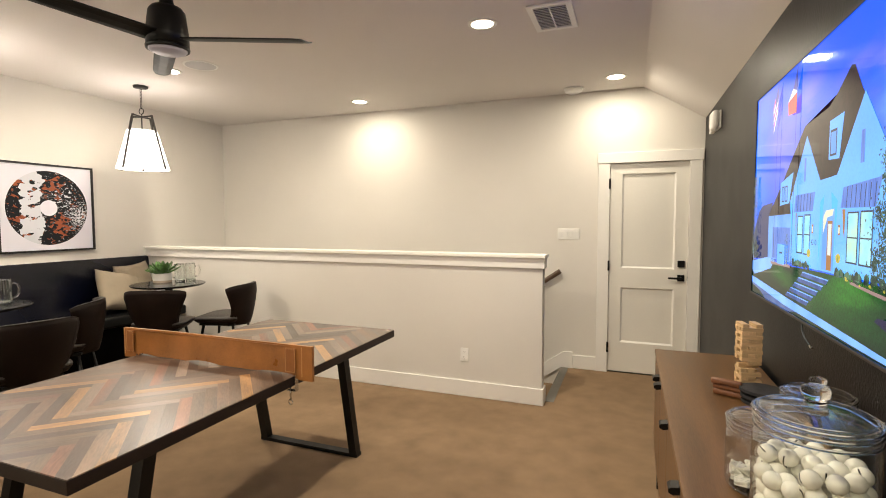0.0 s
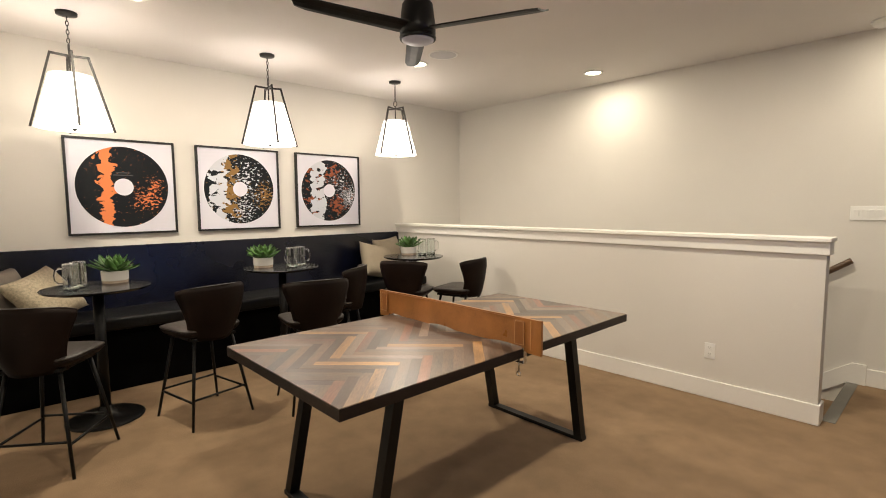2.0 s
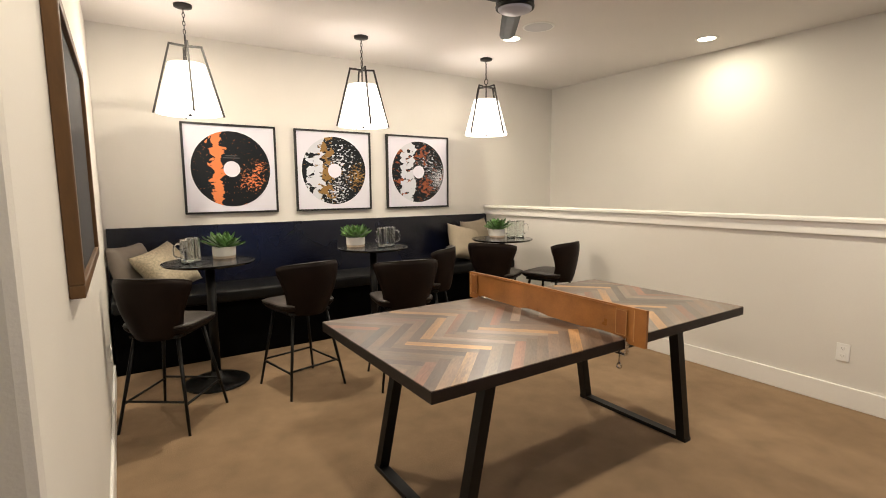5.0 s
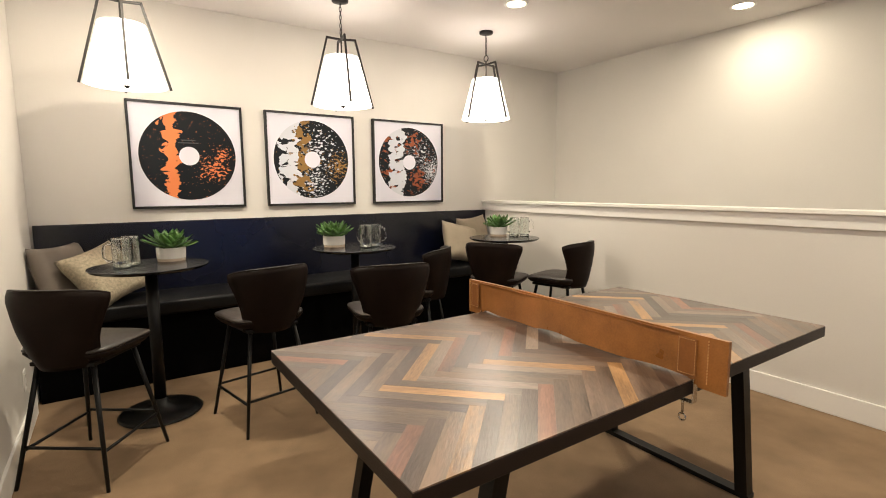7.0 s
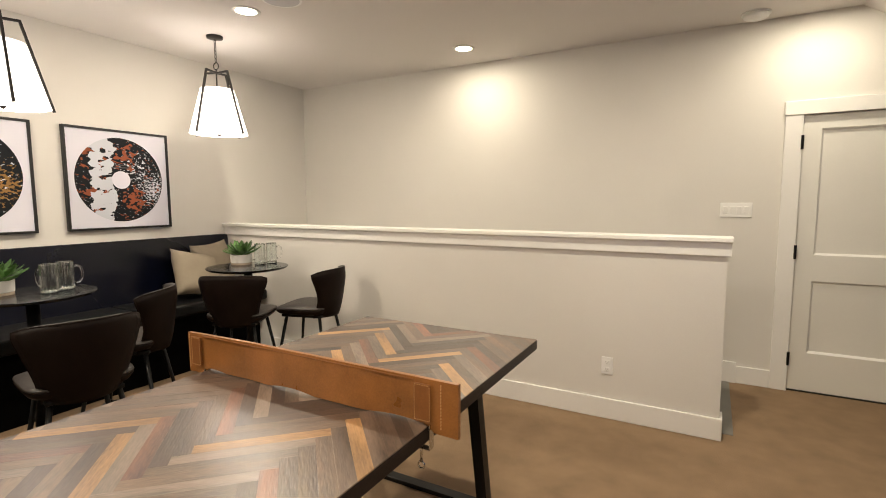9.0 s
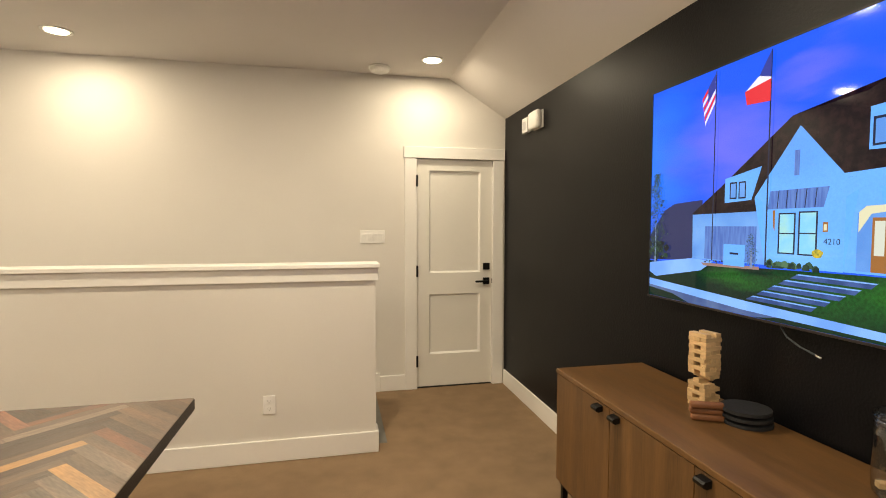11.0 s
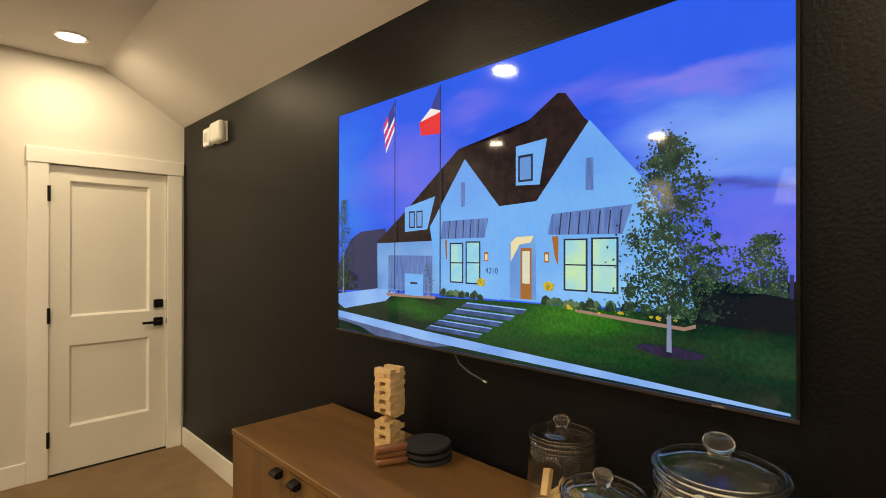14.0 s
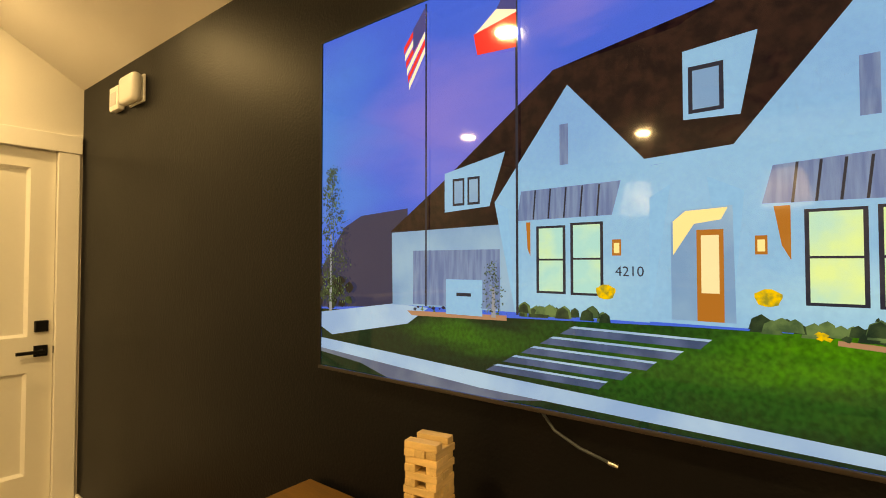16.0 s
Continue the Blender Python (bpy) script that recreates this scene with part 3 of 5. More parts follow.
def pendant(x, y, turn):
    p = thing("pendant_light", "lit pendant light with a white tapered shade in bronze frame", "pendant light", (x, y, 0), turn, "pendant lights over the bench")
    part("canopy", lathe([(0, CEIL - 0.001), (0.062, CEIL - 0.001), (0.060, CEIL - 0.018), (0.02, CEIL - 0.024), (0, CEIL - 0.024)], 28), BRONZE, p, smooth=True)
    z = CEIL - 0.028
    link = None
    for k in range(6):
        if link is None:
            pts = [(0.008 * math.cos(a), 0, 0.017 * math.sin(a)) for a in [2 * math.pi * i / 14 for i in range(14)]]
            link = part("chain_link", tube(pts, 0.0028, 6, loop=True), BRONZE, p, smooth=True)
        else:
            link = new("chain_link", link.data)
            link.parent = p
        link.matrix_basis = pose(0, 0, z - 0.014 - 0.0285 * k, 0, 0, 90 * (k % 2))
    pts = [(0.024 * math.cos(a), 0, 2.505 + 0.026 * math.sin(a)) for a in [2 * math.pi * i / 20 for i in range(20)]]
    part("ring", tube(pts, 0.004, 8, loop=True), BRONZE, p, smooth=True)
    part("stem", tube([(0, 0, 2.48), (0, 0, 2.22)], 0.006, 10), BRONZE, p)
    for k in range(4):
        a = math.pi / 2 * k
        c, s = math.cos(a), math.sin(a)
        bm = tube([(0.006 * c, 0.006 * s, 2.452), (0.106 * c, 0.106 * s, 2.458)], 0.0095, square=True)
        tube([(0.104 * c, 0.104 * s, 2.464), (0.234 * c, 0.234 * s, 1.966)], 0.0095, bm=bm, square=True)
        part("frame_bar", bm, BRONZE, p)
    part("shade", lathe([(0.124, 2.322), (0.217, 1.972), (0.215, 1.972), (0.122, 2.322)], 48, closed=True), SHADE, p, "glowing white linen shade", smooth=True)
    part("diffuser", lathe([(0, 1.975), (0.2145, 1.975), (0.2145, 1.978), (0, 1.978)], 48), SHADE, p)
    part("finial", lathe([(0, 1.974), (0.018, 1.972), (0.014, 1.964), (0.005, 1.955), (0, 1.955)], 16), BRONZE, p, smooth=True)
    return p


for (px, py), turn in zip(PENDANTS, (0, -9, 11)):
    pendant(px, py, turn)


# ---- banquette ----
tagged(part("wall_panel_trim", prism([(WEST + 0.0005, 0.502), (WEST + 0.082, 0.502), (WEST + 0.024, 1.105), (WEST + 0.018, 1.112), (WEST + 0.0005, 1.112)], (SOUTH + 0.017, HALF_Y - 0.002), "y"), PANEL_TV_TINT), "black leaning bench back panel along the wall, tinted with the screen's blue reflection", "wall panel", kind="structure")
bench = thing("banquette_bench", "long black upholstered banquette bench along the wall", "bench", (0, 0, 0))
part("base", boxes((WEST + 0.001, -4.50, SOUTH + 0.018, HALF_Y - 0.004, 0, 0.50), bevel=0.004), BENCH_BASE, bench)
cuts = [SOUTH + 0.019, 1.42, 2.72, HALF_Y - 0.005]
for a, b in zip(cuts, cuts[1:]):
    bm = bmesh.new()
    box(bm, WEST + 0.084, -4.37, a + 0.003, b - 0.003, 0.502, 0.60, bevel=0.022, seg=4)
    part("seat_cushion", bm, BENCH, bench, smooth=True)


def cushion(name, w, h, t, material, place, rx, rz, label, roll=0):
    bm = bmesh.new()
    n = 18
    grid = {}
    for side in (1, -1):
        for i in range(n + 1):
            for j in range(n + 1):
                u, v = 2 * i / n - 1, 2 * j / n - 1
                edge = i in (0, n) or j in (0, n)
                if side == -1 and edge:
                    grid[-1, i, j] = grid[1, i, j]
                    continue
                fat = max(0.0, (1 - u ** 4) * (1 - v ** 4)) ** 0.55
                x = u * w / 2 * (1 - 0.09 * (1 - v * v) * abs(u) ** 3)
                y = v * h / 2 * (1 - 0.09 * (1 - u * u) * abs(v) ** 3)
                sag = 0.012 * noise.noise((u * 2.1 + place[1] * 7, v * 2.1, side * 3.0))
                grid[side, i, j] = bm.verts.new((x, y, side * (t / 2 * fat + sag * fat + 0.002)))
    for side in (1, -1):
        for i in range(n):
            for j in range(n):
                f = [grid[side, i, j], grid[side, i + 1, j], grid[side, i + 1, j + 1], grid[side, i, j + 1]]
                bm.faces.new(f if side == 1 else f[::-1])
    ob = part(name, bm, material, None, smooth=True)
    ob.matrix_basis = pose(*place) @ pose(0, 0, 0, 0, 0, rz) @ pose(0, 0, 0, rx, 0, 0) @ pose(0, 0, 0, 0, 0, roll)
    return tagged(ob, label, "cushion", "cushions on the bench")


cushion("throw_pillow", 0.45, 0.43, 0.16, LINEN_DARK, (-4.72, 0.105, 0.785), 74, 148, "plain grey-taupe throw pillow on the black bench")
cushion("throw_pillow", 0.43, 0.42, 0.17, WOVEN, (-4.59, 0.335, 0.79), 53, 126, "nubby woven beige throw pillow on the black bench", 16)
cushion("throw_pillow", 0.46, 0.42, 0.15, LINEN, (-4.62, 3.32, 0.80), 66, 100, "plain beige throw pillow on the black bench", -14)
cushion("throw_pillow", 0.46, 0.47, 0.14, LINEN, (-4.73, 3.575, 0.828), 76, 104, "beige throw pillow in the bench corner", 3)


# ---- framed records ----
def framed_record(y0, material, label):
    c, h = y0 + 0.395, 0.40
    p = thing("framed_art", label, "picture", (WEST, c, 1.61), group="framed records above the bench")
    bm = bmesh.new()
    for a0, a1, b0, b1 in ((-h, h, -h, -h + 0.017), (-h, h, h - 0.017, h), (-h, -h + 0.017, -h + 0.017, h - 0.017), (h - 0.017, h, -h + 0.017, h - 0.017)):
        box(bm, 0.001, 0.037, a0, a1, b0, b1, bevel=0.0015)
    part("frame", bm, FRAME_BLACK, p, "thin black frame")
    part("mount", boxes((0.002, 0.024, -h + 0.0175, h - 0.0175, -h + 0.0175, h - 0.0175)), PAPER, p, "white mount")
    turn = Matrix(((0, 0, 1, 0), (1, 0, 0, 0), (0, 1, 0, 0), (0, 0, 0, 1)))
    disc = part("record", lathe([(0, 0), (0.338, 0), (0.338, 0.0015), (0, 0.0015)], 64), material, p, "paint-flecked black record print")
    disc.matrix_basis = pose(0.0245, 0, 0) @ turn
    hub = part("record_label", lathe([(0, 0), (0.071, 0), (0.071, 0.0012), (0, 0.0012)], 40), PAPER, p, "plain white record centre")
    hub.matrix_basis = pose(0.0264, 0, 0) @ turn
    for k, (r, w) in enumerate(((0.12, 0.10), (0.10, 0.14))):
        bar = part("print_line", boxes((0, 0.0008, -w / 2, w / 2, -0.004, 0.004)), GREY_PRINT, p)
        bar.matrix_basis = pose(0.0264, 0, r)
    return p


GREY_PRINT = mat("grey_print", (0.06, 0.06, 0.065), 0.7, var=0.05, scale=20, bump=0)
framed_record(0.535, RECORDS[0], "black framed record print with a bright orange paint band")
framed_record(1.515, RECORDS[1], "black framed record print with white and ochre paint")
framed_record(2.507, RECORDS[2], "black framed record print with white and rust paint")

art = thing("wall_art", "dark canvas in a deep gilded wood frame", "picture", (0, SOUTH, 0))
bm = bmesh.new()
for x0, x1, z0, z1 in ((-2.74, -1.65, 1.14, 1.175), (-2.74, -1.65, 1.885, 1.92), (-2.74, -2.705, 1.175, 1.885), (-1.685, -1.65, 1.175, 1.885)):
    box(bm, x0, x1, 0.001, 0.036, z0, z1, bevel=0.003)
part("frame", bm, GOLD_WOOD, art, "gilded wood frame")
part("canvas", boxes((-2.704, -1.686, 0.002, 0.022, 1.176, 1.884)), CANVAS_DARK, art, "dark painted canvas")


# ---- stools, bar tables ----
def bar_stool():
    c = thing("bar_stool", "dark brown upholstered counter stool with winged back and black legs", "stool", group="stools round the bar tables")
    # seat pad: superellipse plan, domed
    def pad(prof):
        bm = bmesh.new()
        seg, rings = 40, []
        for r, z in prof:
            ring = []
            for k in range(seg):
                a = 2 * math.pi * k / seg
                ca, sa = math.cos(a), math.sin(a)
                e = 2 / 5.2
                x, y = 0.205 * abs(ca) ** e * (1 if ca > 0 else -1), (0.215 - 0.015 * (ca < 0) * abs(ca)) * abs(sa) ** e * (1 if sa > 0 else -1)
                ring.append(bm.verts.new((x * max(r, 0.01) + 0.015, y * max(r, 0.01), z - (0.010 if ca > 0 and z > 0.6 else 0) * ca * r)))
            rings.append(ring)
        for a, b in zip(rings, rings[1:]):
            for k in range(seg):
                bm.faces.new((a[k], a[(k + 1) % seg], b[(k + 1) % seg], b[k]))
        bm.faces.new(rings[0][::-1])
        bm.faces.new(rings[-1])
        return bm
    part("seat_side", pad([(0.0, 0.58), (0.72, 0.58), (0.90, 0.592), (0.985, 0.618), (0.97, 0.626), (0.0, 0.626)]), CHAIR_VINYL, c, smooth=True)
    part("seat", pad([(0.0, 0.627), (0.97, 0.627), (0.995, 0.632), (0.98, 0.640), (0.88, 0.648), (0.5, 0.654), (0.0, 0.655)]), SEAT_VINYL, c, "taupe-brown padded seat", smooth=True)
    # winged back
    def back(u, v):
        half = 0.149 + 0.097 * v ** 1.25
        if v > 0.86:
            half *= 1 - 0.05 * ((v - 0.86) / 0.14) ** 2
        z = 0.560 + 0.366 * v - v * (0.014 * u * u + 0.016 * abs(u) ** 8)
        x = -0.215 - 0.050 * v + (0.080 + 0.045 * abs(2 * v - 0.9) ** 1.5) * u * u
        return Vector((x, u * half, z))
    bm = bmesh.new()
    nu, nv, th = 16, 14, 0.034
    front, rear = {}, {}
    for i in range(nu + 1):
        for j in range(nv + 1):
            u, v = 2 * i / nu - 1, j / nv
            p = back(u, v)
            q = (back(min(1, u + 0.02), v) - back(max(-1, u - 0.02), v)).cross(back(u, min(1, v + 0.02)) - back(u, max(0, v - 0.02))).normalized()
            rim = min(1.0, 4.5 * min(1 - abs(u), 1 - v + 0.0, v + 0.03)) ** 0.5
            d = th / 2 * max(0.3, rim)
            front[i, j] = bm.verts.new(p - q * d)
            rear[i, j] = bm.verts.new(p + q * d)
    for i in range(nu):
        for j in range(nv):
            bm.faces.new((front[i, j], front[i + 1, j], front[i + 1, j + 1], front[i, j + 1]))
            bm.faces.new((rear[i, j], rear[i, j + 1], rear[i + 1, j + 1], rear[i + 1, j]))
    for i in range(nu):
        for j in (0, nv):
            bm.faces.new((front[i, j], front[i + 1, j], rear[i + 1, j], rear[i, j]))
    for j in range(nv):
        for i in (0, nu):
            bm.faces.new((front[i, j], front[i, j + 1], rear[i, j + 1], rear[i, j]))
    bmesh.ops.recalc_face_normals(bm, faces=bm.faces)
    shell = part("backrest", bm, CHAIR_VINYL, c, "winged dark brown backrest", smooth=True)
    bm = bmesh.new()
    inner, outer = {}, {}
    for i in range(nu + 1):
        for j in range(nv + 1):
            u, v = (2 * i / nu - 1) * 0.975, 0.10 + 0.915 * j / nv
            p = back(u, min(v, 1.0)) + Vector((0, 0, 0.366 * max(0.0, v - 1.0)))
            q = (back(min(1, u + 0.02), min(v, 1)) - back(max(-1, u - 0.02), min(v, 1))).cross(back(u, min(1, v + 0.02)) - back(u, max(0, v - 0.04))).normalized()
            if q.x > 0:
                q = -q
            rim = min(1.0, 5 * min(1 - abs(2 * i / nu - 1), 1 - j / nv, j / nv + 0.05)) ** 0.5
            outer[i, j] = bm.verts.new(p + q * 0.002)
            inner[i, j] = bm.verts.new(p - q * (0.012 + 0.014 * rim))
    for grid, flip in ((inner, False), (outer, True)):
        for i in range(nu):
            for j in range(nv):
                f = (grid[i, j], grid[i + 1, j], grid[i + 1, j + 1], grid[i, j + 1])
                bm.faces.new(f[::-1] if flip else f)
    for i in range(nu):
        for j in (0, nv):
            bm.faces.new((inner[i, j], inner[i + 1, j], outer[i + 1, j], outer[i, j]))
    for j in range(nv):
        for i in (0, nu):
            bm.faces.new((inner[i, j], inner[i, j + 1], outer[i, j + 1], outer[i, j]))
    bmesh.ops.recalc_face_normals(bm, faces=bm.faces)
    part("back_pad", bm, SEAT_VINYL, shell, "taupe-brown padded inner back", smooth=True)
    edge = [back(-1, j / 14) for j in range(15)] + [back(-1 + 2 * i / 16, 1) for i in range(1, 16)] + [back(1, 1 - j / 14) for j in range(15)]
    part("piping", tube(edge, 0.006, 6), CHAIR_VINYL, shell, smooth=True)
    part("under_frame", boxes((-0.16, 0.17, -0.15, 0.15, 0.560, 0.579), bevel=0.004), BLACK, c)
    feet = {}
    for sx in (-1, 1):
        for sy in (-1, 1):
            top, foot = Vector((0.135 * sx, 0.130 * sy, 0.565)), Vector((0.225 * sx, 0.215 * sy, 0.0))
            feet[sx, sy] = (top, foot)
            part("leg", tube([top, foot], 0.0125, 10, end=0.0085), BLACK, c, smooth=True)
    def at(sx, sy, z):
        a, b = feet[sx, sy]
        return b + (a - b) * (z / 0.565)
    for a, b, z in (((-1, -1), (-1, 1), 0.19), ((1, -1), (1, 1), 0.19), ((-1, -1), (1, -1), 0.175), ((-1, 1), (1, 1), 0.175)):
        part("stretcher", tube([at(*a, z), at(*b, z)], 0.0075, 8), BLACK, c, smooth=True)
    return c


STOOLS = [(-3.475, 0.255, 144), (-3.565, 1.087, 192), (-3.255, 1.753, 168), (-3.69, 2.22, 221), (-3.665, 3.01, 120), (-3.39, 3.43, 196)]
first = bar_stool()
first.matrix_basis = pose(STOOLS[0][0], STOOLS[0][1], 0, 0, 0, STOOLS[0][2])
for sx, sy, sa in STOOLS[1:]:
    copy_thing(first, pose(sx, sy, 0, 0, 0, sa))

TOP = 0.91


def bar_table():
    t = thing("bar_table", "round black pedestal bar table", "table", group="bar tables along the bench")
    part("tabletop", lathe([(0, TOP - 0.022), (0.285, TOP - 0.022), (0.302, TOP - 0.016), (0.312, TOP - 0.006), (0.312, TOP - 0.002), (0.309, TOP), (0, TOP)], 64), BLACK_TOP, t)
    part("mounting_plate", lathe([(0, TOP - 0.030), (0.11, TOP - 0.030), (0.11, TOP - 0.0225), (0, TOP - 0.0225)], 24), BLACK, t)
    part("column", tube([(0, 0, 0.05), (0, 0, TOP - 0.030)], 0.033, 20), BLACK, t, smooth=True)
    part("base", lathe([(0, 0), (0.228, 0), (0.230, 0.006), (0.215, 0.014), (0.14, 0.022), (0.075, 0.035), (0.045, 0.06), (0.036, 0.09), (0, 0.09)], 48), BLACK, t, smooth=True)
    return t


TABLES = [(-3.965, 0.565), (-4.08, 1.92), (-3.95, 3.31)]
tb = bar_table()
tb.matrix_basis = pose(*TABLES[0], 0)
for tx, ty in TABLES[1:]:
    copy_thing(tb, pose(tx, ty, 0))


def succulent():
    s = thing("potted_plant", "green succulent in a white pot with a raw clay foot", "plant", group="plants on the bar tables")
    part("pot", lathe([(0, 0.018), (0.079, 0.018), (0.0815, 0.022), (0.0835, 0.083), (0.0815, 0.086), (0.076, 0.084), (0.075, 0.07), (0, 0.07)], 40), POT, s, "white glazed pot", smooth=False)
    part("pot_foot", lathe([(0, 0), (0.077, 0), (0.079, 0.003), (0.079, 0.0175), (0, 0.0175)], 40), CLAY, s, "unglazed clay foot")
    part("soil", lathe([(0, 0.071), (0.074, 0.071), (0.074, 0.076), (0, 0.080)], 30), SOIL, s)
    bm = bmesh.new()
    n = 8
    rows = []
    for k in range(n + 1):
        v = k / n
        w = 0.033 * (0.55 + 1.3 * v - 1.85 * v ** 2.6) if k < n else 0.0008
        x, z = 0.120 * v, 0.030 * v * v
        rows.append([bm.verts.new((x, u * w, z + 0.006 * abs(u) - o * 0.0028 * (1 - v))) for u, o in ((-1, 0), (0, -1), (1, 0), (0, 1))])
    for a, b in zip(rows, rows[1:]):
        for j in range(4):
            bm.faces.new((a[j], a[(j + 1) % 4], b[(j + 1) % 4], b[j]))
    bmesh.ops.recalc_face_normals(bm, faces=bm.faces)
    leaf = None
    rng = random.Random(5)
    for ring, (count, tilt, size) in enumerate(((12, 3, 1.17), (10, 19, 1.12), (8, 40, 0.98), (5, 62, 0.78))):
        for k in range(count):
            if leaf is None:
                leaf = part("leaf", bm, LEAF, s, smooth=True)
            else:
                leaf = new("leaf", leaf.data)
                leaf.parent = s
            a = 360 / count * k + 17 * ring + rng.uniform(-9, 9)
            q = size * rng.uniform(0.85, 1.12)
            leaf.matrix_basis = pose(0, 0, 0.078 + 0.006 * ring, 0, 0, a) @ pose(0.012, 0, 0, rng.uniform(-12, 12), -tilt - rng.uniform(-7, 7), 0) @ Matrix.Diagonal((q, q, q, 1))
    return s


PLANTS = [(-4.10, 0.69, 20), (-4.19, 1.80, 75), (-4.10, 3.37, 140)]
pl = succulent()
pl.matrix_basis = pose(PLANTS[0][0], PLANTS[0][1], TOP, 0, 0, PLANTS[0][2])
for x, y, a in PLANTS[1:]:
    copy_thing(pl, pose(x, y, TOP, 0, 0, a))


def beer_mug():
    g = thing("beer_mug", "empty clear glass beer mug with a thick handle", "mug", group="mugs on the bar tables")
    bm = lathe([(0, 0.0005), (0.041, 0.0005), (0.044, 0.004), (0.0445, 0.03), (0.043, 0.06), (0.0445, 0.10), (0.0425, 0.15), (0.0425, 0.167)], 48, flute=12, depth=0.03)
    part("glass", bm, MUG_GLASS, g, smooth=True)
    part("thick_base", lathe([(0, 0.001), (0.040, 0.001), (0.042, 0.006), (0.041, 0.018), (0, 0.016)], 32), SOLID_GLASS, g, smooth=True)
    part("rim", lathe([(0.0425, 0.163), (0.0440, 0.166), (0.0425, 0.170), (0.0408, 0.166)], 40, closed=True), SOLID_GLASS, g, smooth=True)
    pts = [(0.042, 0, 0.135), (0.060, 0, 0.142), (0.078, 0, 0.130), (0.085, 0, 0.100), (0.082, 0, 0.065), (0.068, 0, 0.042), (0.043, 0, 0.036)]
    part("handle", tube(pts, 0.0068, 10), SOLID_GLASS, g, smooth=True)
    return g


MUGS = [(-3.95, 0.426, 268), (-4.04, 0.476, 190), (-4.02, 1.985, 200), (-4.06, 2.085, 75), (-3.98, 3.46, 220), (-3.96, 3.565, 60)]
mg = beer_mug()
mg.matrix_basis = pose(MUGS[0][0], MUGS[0][1], TOP, 0, 0, MUGS[0][2])
for x, y, a in MUGS[1:]:
    copy_thing(mg, pose(x, y, TOP, 0, 0, a))


# ---- game table ----
TX0, TX1, TY0, TY1, TZ = -2.394, -1.380, 0.843, 2.853, 0.770
table = thing("game_table", "ping-pong table with a herringbone reclaimed wood top and black steel legs", "table")
slab = part("tabletop", boxes((TX0, TX1, TY0, TY1, TZ - 0.047, TZ - 0.004), bevel=0.002), TABLE_EDGE, table, "dark edged herringbone wood top")
for ybot, ytop in ((1.072, 1.215), (2.615, 2.475)):
    for xb, xt in ((-2.235, -2.235), (-1.545, -1.545)):
        bm = tube([(xb, ybot, 0.012), (xt, ytop, TZ - 0.048)], 0.036, square=True)
        part("leg", bm, BLACK, table, "black steel leg")
    part("foot_rail", boxes((-2.265, -1.515, ybot - 0.028, ybot + 0.028, 0, 0.022), bevel=0.002), BLACK, table, "black steel foot rail")
    part("top_rail", boxes((-2.265, -1.515, ytop - 0.04, ytop + 0.04, TZ - 0.06, TZ - 0.0475)), BLACK, table)


